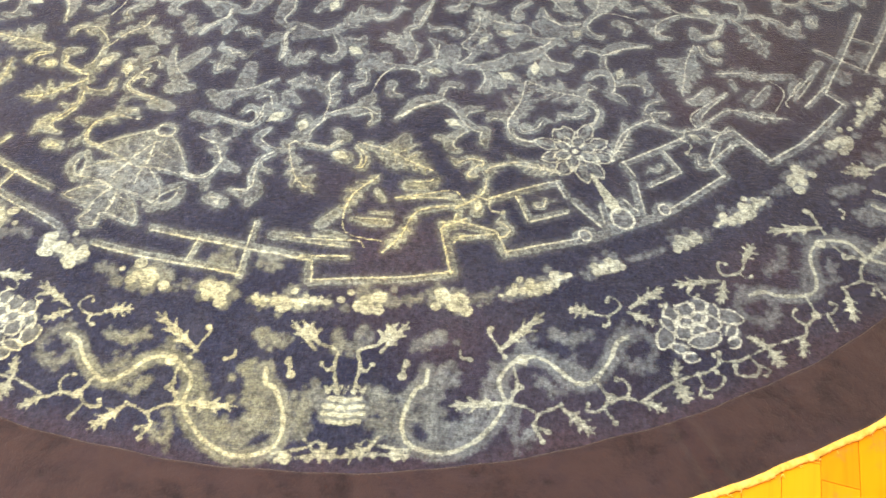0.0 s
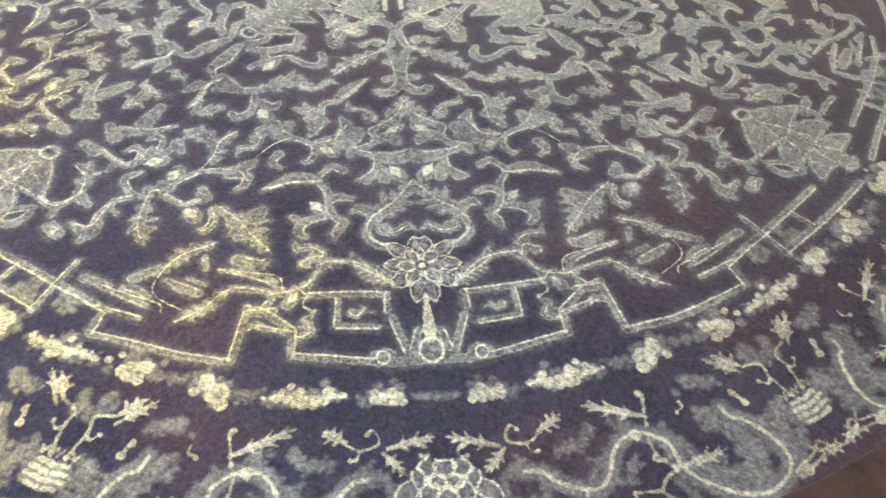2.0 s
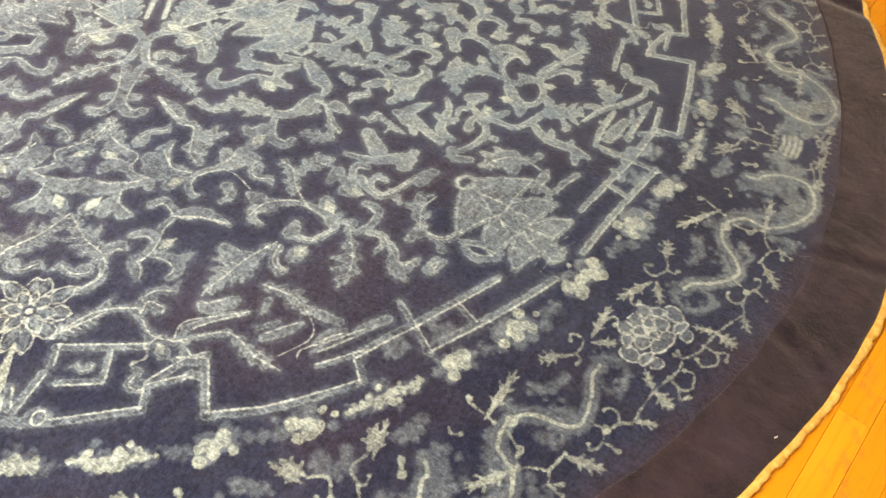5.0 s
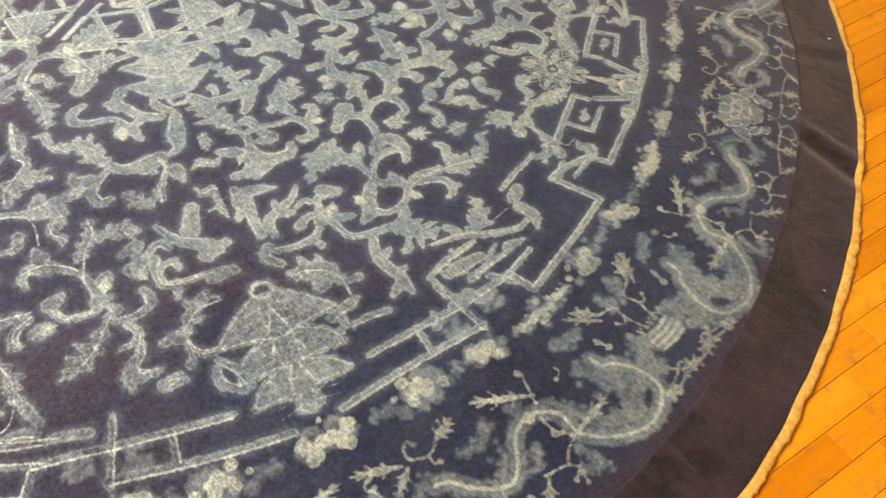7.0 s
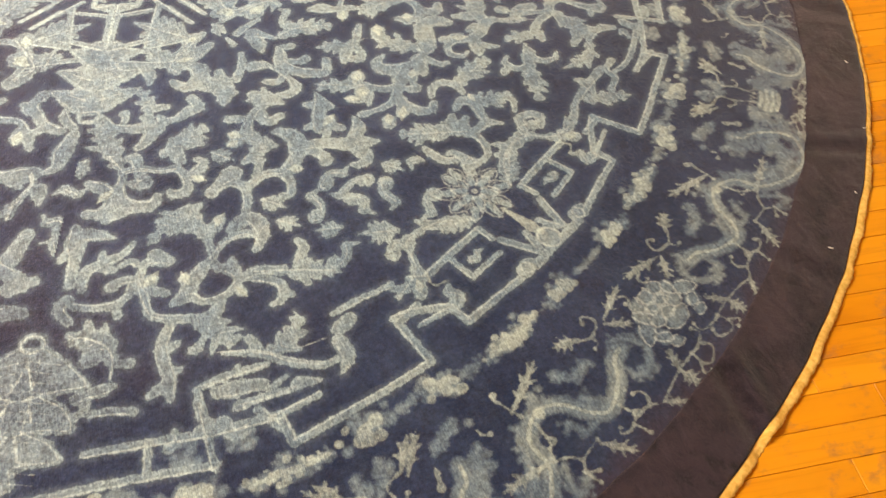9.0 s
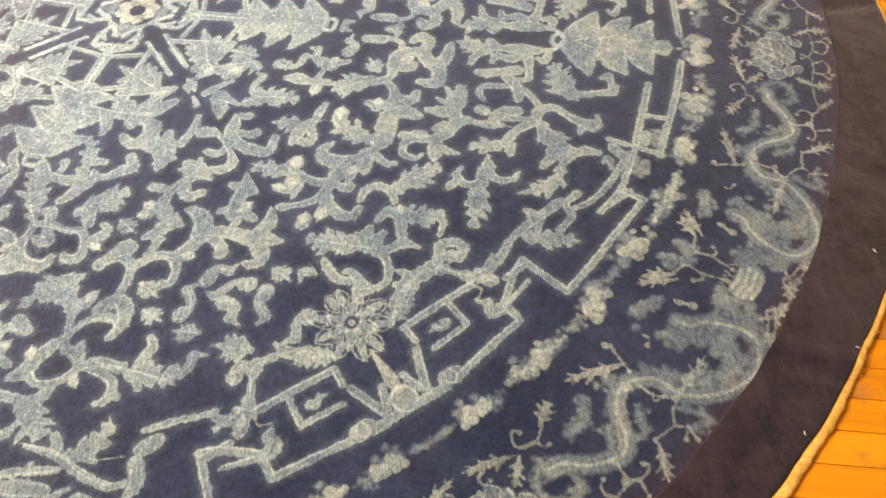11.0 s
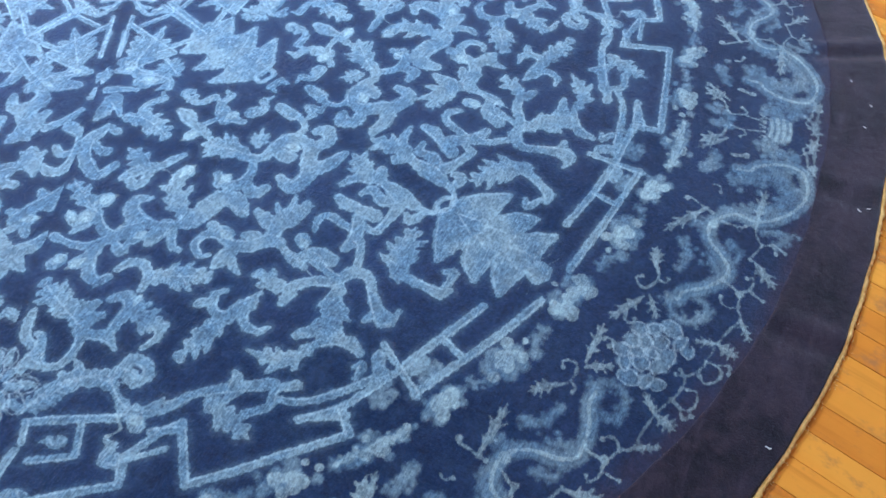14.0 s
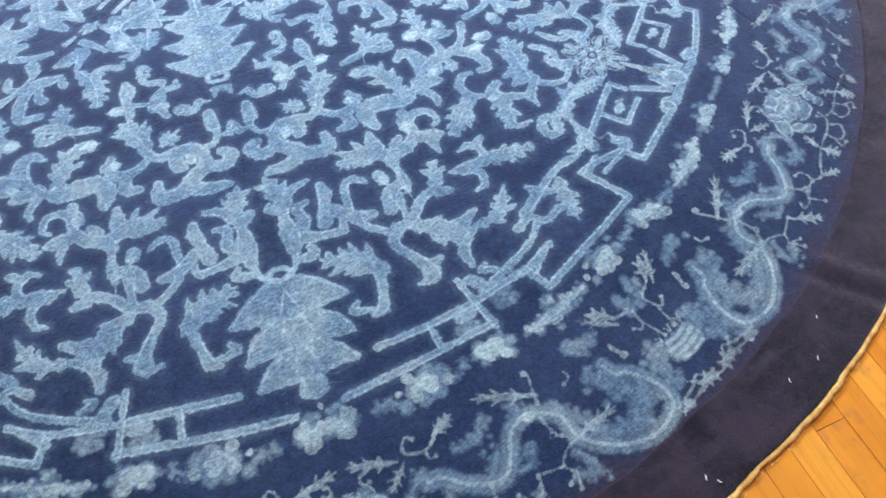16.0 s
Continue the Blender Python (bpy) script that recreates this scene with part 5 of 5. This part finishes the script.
    swash((0.886, 28.2, 0.032), (0.843, 27.4, 0.011))
    swash((0.842, 21.6, 0.020), (0.902, 22.9, 0.021), (0.922, 24.9, 0.029), (0.927, 27.3, 0.032), (0.955, 28.1, 0.013))
    swash((0.887, 22.6, 0.013), (0.862, 20.9, 0.019), (0.875, 19.0, 0.015), (0.909, 19.1, 0.013), (0.915, 20.1, 0.010))
    swash((0.904, 25.9, 0.023), (0.892, 24.8, 0.013))
    swash((0.915, 22.9, 0.026), (0.935, 21.4, 0.031), (0.946, 20.3, 0.010))
    swash((0.932, 22.0, 0.024), (0.980, 22.6, 0.007))
    swash((0.951, 28.0, 0.010), (0.996, 28.5, 0.020), (1.022, 29.0, 0.011))
    vein((0.954, 28.0), (1.022, 29.0), (1.066, 29.3))
    lobed((0.917, 41.9, 0.019), (0.880, 42.5, 0.054), (0.838, 43.1, 0.015))
    swash((0.912, 41.9, 0.027), (0.890, 40.7, 0.020), (0.883, 38.4, 0.011))
    swash((0.917, 42.1, 0.017), (0.948, 42.6, 0.020), (0.988, 42.5, 0.038), (1.024, 42.7, 0.022))
    swash((0.911, 43.7, 0.021), (0.932, 42.9, 0.011))
    swash((0.986, 41.9, 0.031), (0.973, 40.6, 0.022), (0.936, 40.9, 0.017), (0.931, 39.5, 0.011))
    swash((1.005, 41.6, 0.026), (1.020, 39.4, 0.015), (1.029, 37.4, 0.016), (1.007, 36.9, 0.011))
    swash((1.054, 43.1, 0.010), (1.053, 41.7, 0.021), (1.048, 41.0, 0.018), (1.030, 41.3, 0.009))
    swash((1.028, 42.6, 0.013), (1.067, 43.4, 0.011), (1.084, 45.0, 0.011))
    vein((1.034, 42.6), (1.069, 43.4), (1.082, 45.0))
    swash((0.994, 38.6, 0.027), (0.962, 38.0, 0.019), (0.934, 37.2, 0.025), (0.908, 37.1, 0.016))
    swash((1.010, 36.0, 0.016), (0.977, 35.3, 0.015), (0.939, 34.6, 0.015), (0.932, 33.3, 0.016), (0.951, 32.2, 0.009))
    swash((0.978, 37.2, 0.024), (1.018, 35.2, 0.026), (1.028, 33.7, 0.018))
    swash((1.012, 35.4, 0.021), (1.043, 35.1, 0.014), (1.078, 33.5, 0.014))
    lobed((1.153, 35.7, 0.015), (1.119, 37.0, 0.067), (1.096, 38.6, 0.056), (1.071, 40.8, 0.007))
    swash((1.155, 36.5, 0.018), (1.193, 37.2, 0.015), (1.218, 37.7, 0.022), (1.227, 38.6, 0.010))
    swash((1.215, 38.5, 0.011), (1.204, 40.0, 0.015), (1.189, 39.5, 0.010))
    swash((1.048, 26.4, 0.018), (1.058, 28.9, 0.020), (1.083, 30.8, 0.018), (1.084, 32.6, 0.025), (1.110, 33.7, 0.018), (1.140, 33.2, 0.016), (1.175, 32.6, 0.020), (1.200, 32.5, 0.032), (1.209, 33.2, 0.015), (1.206, 34.0, 0.008))
    swash((1.183, 32.2, 0.017), (1.184, 31.0, 0.010))
    swash((1.087, 31.4, 0.015), (1.055, 30.8, 0.011), (1.015, 30.4, 0.025), (0.992, 30.1, 0.013))
    swash((0.995, 29.0, 0.019), (1.006, 30.7, 0.031), (1.038, 31.8, 0.024))
    lobed((1.093, 31.3, 0.016), (1.122, 29.5, 0.059), (1.158, 28.5, 0.057), (1.179, 27.1, 0.009))
    lobed((1.050, 26.6, 0.013), (1.029, 25.5, 0.045), (0.989, 24.4, 0.010))
    swash((1.062, 26.5, 0.022), (1.075, 25.5, 0.014))
    swash((1.061, 20.3, 0.019), (1.056, 22.0, 0.032), (1.038, 24.0, 0.006))
    swash((1.062, 21.9, 0.019), (1.088, 21.6, 0.015), (1.112, 22.4, 0.013), (1.113, 23.5, 0.007))
    swash((1.066, 20.3, 0.024), (1.046, 19.3, 0.015), (1.012, 19.6, 0.017), (1.009, 21.1, 0.007))
    swash((1.024, 19.4, 0.017), (1.017, 18.0, 0.016))
    lobed((1.064, 19.8, 0.029), (1.078, 18.6, 0.051), (1.090, 17.3, 0.037), (1.114, 15.2, 0.006))
    swash((1.151, 26.5, 0.020), (1.147, 25.4, 0.012))
    lobed((1.175, 26.4, 0.011), (1.186, 25.0, 0.024), (1.181, 23.5, 0.042), (1.140, 21.1, 0.004))
    swash((1.179, 26.6, 0.012), (1.186, 27.8, 0.014), (1.204, 29.0, 0.021), (1.234, 29.3, 0.013))
    swash((1.172, 19.8, 0.007), (1.197, 19.5, 0.025), (1.220, 18.4, 0.011))
    swash((1.196, 14.4, 0.018), (1.187, 16.4, 0.013), (1.199, 19.1, 0.016), (1.219, 22.2, 0.021))
    lobed((1.206, 17.1, 0.016), (1.247, 18.3, 0.044), (1.302, 19.5, 0.005))
    swash((1.254, 19.6, 0.014), (1.258, 21.4, 0.013), (1.231, 22.3, 0.013), (1.236, 23.8, 0.018))
    swash((1.245, 21.9, 0.011), (1.268, 23.6, 0.011), (1.279, 25.7, 0.013), (1.284, 27.9, 0.013), (1.290, 30.2, 0.013))
    swash((1.297, 23.0, 0.009), (1.307, 24.6, 0.017), (1.325, 26.2, 0.015))
    swash((1.250, 28.4, 0.009), (1.255, 29.0, 0.013), (1.270, 28.1, 0.011))
    swash((1.258, 30.4, 0.021), (1.292, 29.5, 0.016))
    swash((1.313, 32.1, 0.020), (1.312, 33.1, 0.015))
    pod((0.760, 3.1), (0.729, 1.7), 0.020)
    pod((0.871, 1.9), (0.843, 3.4), 0.025)
    pod((0.824, 11.5), (0.813, 13.5), 0.024)
    pod((0.987, 11.6), (0.963, 12.5), 0.018)
    pod((0.741, 24.5), (0.729, 26.7), 0.024)
    pod((0.954, 30.4), (0.989, 30.3), 0.022)
    pod((0.577, 30.8), (0.575, 33.9), 0.028)
    pod((0.377, 13.7), (0.377, 18.7), 0.032)
    pod((0.302, 7.8), (0.326, 12.5), 0.030)
    pod((0.726, 36.7), (0.757, 38.2), 0.024)
    pod((0.862, 22.3), (0.896, 23.3), 0.027)
    pod((1.198, 11.7), (1.224, 12.4), 0.017)


def clear(p, gap):
    """Whether nothing is drawn within gap metres of p."""
    i, j = int(p[0] / CELL), int(p[1] / CELL) + 20
    return 0 <= i < NX and 0 <= j < NY and min(FIELDS[k][j, i] for k in ("body", "pale", "cloud")) > gap * 1000


def fill_gaps():
    """Small hooks, leaves and clouds in what is left between the vines."""
    rnd = random.Random(5)
    for k in range(1300):
        inner = k < 3300
        r = (rnd.uniform(0.30, 1.10) if k < 3000 else rnd.uniform(1.10, 1.33)) if inner else rnd.uniform(1.45, 1.67)
        p, h = polar(r, rnd.uniform(0.5, 44.5)), rnd.uniform(0, math.tau)
        size = rnd.uniform(0.040, 0.065) if inner else rnd.uniform(0.03, 0.045)
        tip = turned(p, h, size, 0)
        if not inner and not (clear(p, 0.012) and clear(tip, 0.009)):
            continue
        if inner and not (clear(p, 0.017) and clear(tip, 0.014) and clear((p + tip) / 2, 0.017)):
            continue
        if k >= 3000 and inner and rnd.random() < 0.5:
            blot([p, tip], size * 0.4)
        elif not inner:
            blot([p, turned(p, h, size * 0.3, size * 0.4), turned(p, h, size * 0.7, -size * 0.4), tip], 0.020) if rnd.random() < 0.75 else leaf(p, h, size * 1.1, "pale", 0.4, 2, False)
        elif rnd.random() < 0.45:
            leaf(p, h, size * 1.15, "body", 0.4, 2)
        else:
            hook([p, turned(p, h, size * 0.6, size * 0.1), turned(p, h, size, size * rnd.choice((-0.5, 0.5)))], 0.013, 0.020)


DRAWINGS = []
for vines in (vines_south, vines_east, vines_north):
    FIELDS = {k: np.full((NY, NX), 60.0, np.float32) for k in ("body", "line", "pale", "cloud")}
    all_round()
    vines()
    fill_gaps()
    DRAWINGS.append(FIELDS)


# ---------------------------------------------------------------- the rug
# Hand-knotted: the eight parts of the drawing are not quite equal, so the drawing is laid out through these angles.
LAID = [-238.5, -109.2, -64.2, -18.2, 27.8, 74.6, 121.5, 250.8]
IDEAL = [-270, -135, -90, -45, 0, 45, 90, 225]


def relief(x, y):
    """Uneven lie of the rug on the floor, with a few creases in its border, in metres."""
    r, a = np.hypot(x, y), np.degrees(np.arctan2(y, x))
    z = 0.0012 * np.sin(7.1 * x + 1.0) * np.sin(6.3 * y + 0.4) + 0.0006 * np.sin(19 * x + 8 * y)
    for at, deep, wide, skew in CREASES:
        d = (a - at - skew * (r - 1.7)) / wide
        z += -deep * np.exp(-d * d) * np.clip((r - 1.66) / 0.06, 0, 1) + 0.8 * deep * np.exp(-(d - 2) ** 2) * np.clip((r - 1.66) / 0.06, 0, 1)
    return z


CREASES = [(-68.7, 0.0035, 0.35, 4), (-86, 0.0025, 0.35, 0), (-78.8, 0.002, 0.3, 3), (-12, 0.002, 0.6, -12), (26.2, 0.007, 0.7, -20), (47, 0.003, 0.6, 10), (80.6, 0.004, 0.7, 6), (107.5, 0.005, 0.6, 6), (-5, 0.002, 0.5, 8), (36, 0.0016, 0.7, 0), (64, 0.002, 0.8, -10), (93, 0.002, 0.7, 4)]


def sample(x, y):
    r, a = np.hypot(x, y), np.degrees(np.arctan2(y, x))
    b = np.mod(np.interp(a, LAID, IDEAL), 90.0)
    b = np.radians(np.where(b > 45, 90 - b, b))
    # a slow wander of the hand-drawn lines
    r = r + 0.004 * np.sin(3.1 * x * 4 + 2.0 * y * 4) + 0.002 * np.sin(17 * x - 13 * y)
    u, v = r * np.cos(b) / CELL, r * np.sin(b) / CELL + 20
    u, v = np.clip(u, 0, NX - 2), np.clip(v, 0, NY - 2)
    i, j = u.astype(int), v.astype(int)
    fu, fv = (u - i), (v - j)
    out = {}
    which = np.where(a < LAID[3], 0, np.where(a < LAID[4], 1, 2))
    for k in ("body", "line", "pale", "cloud"):
        f = np.stack([d[k] for d in DRAWINGS])
        out[k] = (f[which, j, i] * (1 - fu) * (1 - fv) + f[which, j, i + 1] * fu * (1 - fv) + f[which, j + 1, i] * (1 - fu) * fv + f[which, j + 1, i + 1] * fu * fv).astype(np.float32)
    return out


# the rug was cut round by hand: its border's inner and outer edge at some angles
EDGE_AT = [-180, -110, -67, -58, -22, -8, 5, 15, 25, 45, 55, 62, 75, 93, 107, 130, 180]
EDGE_OUT = [1.820, 1.812, 1.818, 1.826, 1.843, 1.862, 1.840, 1.825, 1.809, 1.813, 1.818, 1.830, 1.830, 1.820, 1.845, 1.830, 1.820]
EDGE_IN = [1.700, 1.703, 1.701, 1.700, 1.714, 1.719, 1.708, 1.694, 1.686, 1.687, 1.686, 1.689, 1.696, 1.697, 1.712, 1.705, 1.700]


def edge(a, radii):
    """The edge's radius at angles a (radians), soft between the knots."""
    d = np.degrees(a)
    d = np.mod(d + 180, 360) - 180
    return sum(np.interp(np.mod(d + s + 180, 360) - 180, EDGE_AT, radii) for s in (-4, -2, 0, 2, 4)) / 5


TOP = 0.012
rug = tagged(new("round_rug"), "large round overdyed navy wool rug with pale worn scrolling vines", "rug")


def field_sheet(name, cell, keep):
    n = int(2 * (R_FIELD + 0.03) / cell) + 2
    g = (np.arange(n + 1) - n / 2) * cell
    cx, cy = np.meshgrid((g[:-1] + g[1:]) / 2, (g[:-1] + g[1:]) / 2)
    use = (np.hypot(cx, cy) < R_FIELD + 0.028) & keep(cx, cy)
    jj, ii = np.nonzero(use)
    quads = np.stack([jj * (n + 1) + ii, jj * (n + 1) + ii + 1, (jj + 1) * (n + 1) + ii + 1, (jj + 1) * (n + 1) + ii], 1)
    ids, back = np.unique(quads, return_inverse=True)
    x, y = g[ids % (n + 1)], g[ids // (n + 1)]
    s = sample(x, y)
    # the bleached wool is worn lower than the ground, thin outlines stand in a fine groove
    cover = np.clip(0.5 - s["body"] / 6.0, 0, 1)
    z = TOP + relief(x, y) + 0.0010 * cover + 0.0005 * np.clip(0.5 - s["cloud"] / 14.0, 0, 1) + 0.0005 * np.clip(0.5 - s["pale"] / 6.0, 0, 1)
    me = mesh_of(name, np.stack([x, y, z], 1), back.reshape(-1, 4), MAT_FIELD, True)
    s["seam"] = (edge(np.arctan2(y, x), EDGE_IN) - np.hypot(x, y)) * 1000.0
    for k, v in s.items():
        me.attributes.new(k, "FLOAT", "POINT").data.foreach_set("value", v)
    ob = new(name, me)
    ob.parent = rug
    return ob


SPLIT = -0.96   # the far side of the rug never comes near: a coarser sheet
tagged(field_sheet("patterned_field", 0.0032, lambda x, y: x > SPLIT), "navy wool pile with pale blue bleached pattern")
field_sheet("patterned_field", 0.0096, lambda x, y: x <= SPLIT + 0.004)


def lathe(name, profile, steps, material, wobble, parent, label="", close=False, grow=1.0):
    """A ring about the rug's middle; profile: (u, v, height), at u times the border's outer edge and 1 - u times its inner, v metres further out."""
    a = np.arange(steps) * math.tau / steps
    k = len(profile)
    shift, out, inn = wobble(a), edge(a, EDGE_OUT), edge(a, EDGE_IN)
    verts = []
    for u, v, z in profile:
        r = inn + (out - inn) * u + v * grow + shift
        x, y = r * np.cos(a), r * np.sin(a)
        verts.append(np.stack([x, y, np.maximum(z + relief(x, y) * (1 if z > 0.004 else 0), 0.0)], 1))
    verts = np.stack(verts, 1).reshape(-1, 3)
    s, p = np.meshgrid(np.arange(steps), np.arange(k if close else k - 1), indexing="ij")
    t, q = (s + 1) % steps, (p + 1) % k
    faces = np.stack([s * k + p, t * k + p, t * k + q, s * k + q], -1).reshape(-1, 4)
    ob = new(name, mesh_of(name, verts, faces, material, True))
    ob.parent = parent
    if label:
        tagged(ob, label)
    return ob


def edge_wander(a):
    return 0.0012 * np.sin(13 * a + 2) + 0.0012 * np.sin(41 * a) + 0.0008 * np.sin(97 * a + 1)


rim_z = TOP + 0.0014
border_profile = [(0, -0.003, TOP - 0.005), (0, -0.001, TOP + 0.0004), (0, 0.003, rim_z)] + [(k / 20, 0.0, rim_z) for k in range(1, 20)] + [(1, -0.003, rim_z - 0.001), (1, 0, TOP - 0.004), (1, 0, 0.001)]
lathe("plain_border", border_profile, 2600, MAT_BORDER, edge_wander, rug, "plain dark plum-navy wool border")
# the binding is uneven: a rough, slowly changing thickness
rough = np.random.RandomState(3).normal(0, 1, 5200)
RAGGED = sum(np.convolve(np.tile(rough, 2), np.ones(n) / n, "same")[:5200] * g * n ** 0.5 for n, g in ((3, 0.0007), (11, 0.0007), (60, 0.0008)))
bind = [(1, 0.006 + 0.0100 * math.cos(t), 0.0058 + (0.0050 if math.sin(t) < 0 else 0.0032) * math.copysign(abs(math.sin(t)) ** 0.7, math.sin(t)) + 0.0010 * -math.cos(t)) for t in [k * math.tau / 10 for k in range(10)]]
lathe("edge_binding", bind, 5200, MAT_BINDING, lambda a: edge_wander(a) + RAGGED, rug, "cream cotton overcast edge binding", True, np.interp((np.arange(5200) * 360 / 5200 + 180) % 360 - 180, [-180, -60, -20, 0, 40, 62, 180], [0.72, 0.72, 0.85, 1.15, 1.0, 0.55, 0.52]))

# loose threads of the binding, too many to count
rng = random.Random(7)
tv, tf = [], []
for k in range(1300):
    a = rng.random() * math.tau
    r = float(edge(np.array([a]), EDGE_OUT)[0] + edge_wander(np.array([a]))[0]) + rng.uniform(0.0, 0.014)
    p = Vector((r * math.cos(a), r * math.sin(a), rng.uniform(0.007, 0.0125)))
    h = a + rng.gauss(0, 1.0)
    ln = rng.uniform(0.003, 0.006) * (2.2 if rng.random() < 0.04 else 1)
    for _ in range(2):
        q = p + Vector((math.cos(h), math.sin(h), rng.uniform(-0.6, 0.0))) * ln * 0.5
        q.z = max(q.z, 0.001)
        side = Vector((-math.sin(h), math.cos(h), 0)) * 0.0006
        b = len(tv)
        tv += [p - side, p + side, q + side * 0.7, q - side * 0.7]
        tf.append((b, b + 1, b + 2, b + 3))
        p, h = q, h + rng.gauss(0, 0.5)
fray = new("frayed_threads", mesh_of("frayed_threads", tv, tf, MAT_BINDING))
fray.parent = rug
tagged(fray, "frayed cream threads along the edge", kind="stuff")

# ---------------------------------------------------------------- small litter on the rug


def lint(a, r, size, turn):
    size *= 0.8
    bm = bmesh.new()
    pts = [Vector((math.cos(k * 0.5), math.sin(k * 0.5) - 0.4 * k, 0)) * 0 + Vector(((k - 2) * size / 4, 0.12 * size * math.sin(k * 1.7), 0)) for k in range(5)]
    rings = []
    for k, p in enumerate(pts):
        w = size * 0.11 * (1.2 - abs(k - 2) * 0.3)
        rings.append([bm.verts.new(p + Vector((0, w * math.cos(h), w * math.sin(h)))) for h in (0, 1.57, 3.14, 4.71)])
    for p, q in zip(rings, rings[1:]):
        for k in range(4):
            bm.faces.new((p[k], p[(k + 1) % 4], q[(k + 1) % 4], q[k]))
    bm.faces.new(rings[0][::-1])
    bm.faces.new(rings[-1])
    ob = tagged(part("lint", bm, MAT_LINT), "tiny white thread of lint on the dark rug border", "lint", "lint on the rug")
    x, y = r * math.cos(radians(a)), r * math.sin(radians(a))
    ob.matrix_world = pose(x, y, TOP + 0.0045 + float(relief(np.array([x]), np.array([y]))[0]), 0, 0, turn)


LINT = [(57.2, 1.785, 0.012, 30), (50.2, 1.808, 0.010, 80), (43.9, 1.797, 0.010, 10), (38.5, 1.774, 0.013, 60), (65.0, 1.791, 0.011, 0), (74.0, 1.805, 0.014, 100), (92.8, 1.797, 0.011, 120), (64.8, 1.785, 0.009, 100), (104.8, 1.753, 0.009, 60),
        (102.4, 1.790, 0.010, 50), (100.1, 1.775, 0.011, 80), (92.4, 1.780, 0.013, 70), (13.6, 1.80, 0.008, 20), (-18.4, 1.825, 0.010, 60)]
for a, r, size, turn in LINT:
    lint(a, r, size, turn)

# ---------------------------------------------------------------- floor of wooden strips
STRIP, GAP, WAY = 0.0590, 0.0007, radians(78.0)
base = tagged(part("floor", box(x0, y0, -0.06, x1, y1, -0.012), MAT_GAP), "amber varnished narrow strip wood floor", "floor", kind="structure")


def strip_mesh(length):
    w, h, b = STRIP - GAP, 0.012, 0.0008
    bm = bmesh.new()
    lo = [bm.verts.new((x, y, -h)) for x, y in ((0, 0), (length, 0), (length, w), (0, w))]
    mi = [bm.verts.new((x, y, -b)) for x, y in ((0, 0), (length, 0), (length, w), (0, w))]
    hi = [bm.verts.new((x, y, 0)) for x, y in ((b, b), (length - b, b), (length - b, w - b), (b, w - b))]
    for k in range(4):
        m = (k + 1) % 4
        bm.faces.new((lo[k], lo[m], mi[m], mi[k]))
        bm.faces.new((mi[k], mi[m], hi[m], hi[k]))
    bm.faces.new(hi)
    return bm


LENGTHS = [0.34, 0.46, 0.58, 0.70, 0.84]
strips = []
for length in LENGTHS:
    me = bpy.data.meshes.new("strip")
    b = strip_mesh(length - GAP)
    b.to_mesh(me)
    b.free()
    me.materials.append(MAT_WOOD)
    strips.append(me)
ux, uy = Vector((math.cos(WAY), math.sin(WAY), 0)), Vector((-math.sin(WAY), math.cos(WAY), 0))
rng = random.Random(11)
near, far = [], []
for row in range(-100, 101):
    s = -5.8 + rng.random() * 0.5
    while s < 5.8:
        k = rng.randrange(5)
        length = LENGTHS[k]
        mid = ux * (s + length / 2) + uy * (row * STRIP + STRIP / 2)
        at = ux * s + uy * (row * STRIP + 0.013)
        s += length
        ends = [mid + ux * (e * length / 2) for e in (-1, 0, 1)]
        if max(e.length for e in ends) < R_RUG - 0.12 or not (x0 - 0.05 < mid.x < x1 + 0.05 and y0 - 0.05 < mid.y < y1 + 0.05):
            continue
        ang = math.degrees(math.atan2(mid.y, mid.x))
        (near if mid.length < 2.42 and -88 < ang < 124 else far).append((k, at, row))
for k, at, row in near[:330]:
    ob = new("strip", strips[k])
    ob.parent = base
    ob.matrix_world = Matrix.Translation(at + Vector((0, 0, rng.uniform(-0.0006, 0.0)))) @ Matrix.Rotation(WAY, 4, "Z")
tv, tf = [], []
turn = Matrix.Rotation(WAY, 4, "Z")
for k, at, row in far + near[330:]:
    m = Matrix.Translation(at) @ turn
    b = len(tv)
    tv += [m @ v.co for v in strips[k].vertices]
    tf += [[b + i for i in p.vertices] for p in strips[k].polygons]
tv = [(min(max(v.x, x0 - 0.1), x1 + 0.1), min(max(v.y, y0 - 0.1), y1 + 0.1), v.z) for v in tv]   # cut off at the walls
rest = new("further_strips", mesh_of("further_strips", tv, tf, MAT_WOOD))
rest.parent = base
tagged(rest, "amber varnished wooden floor strips further off", kind="stuff")
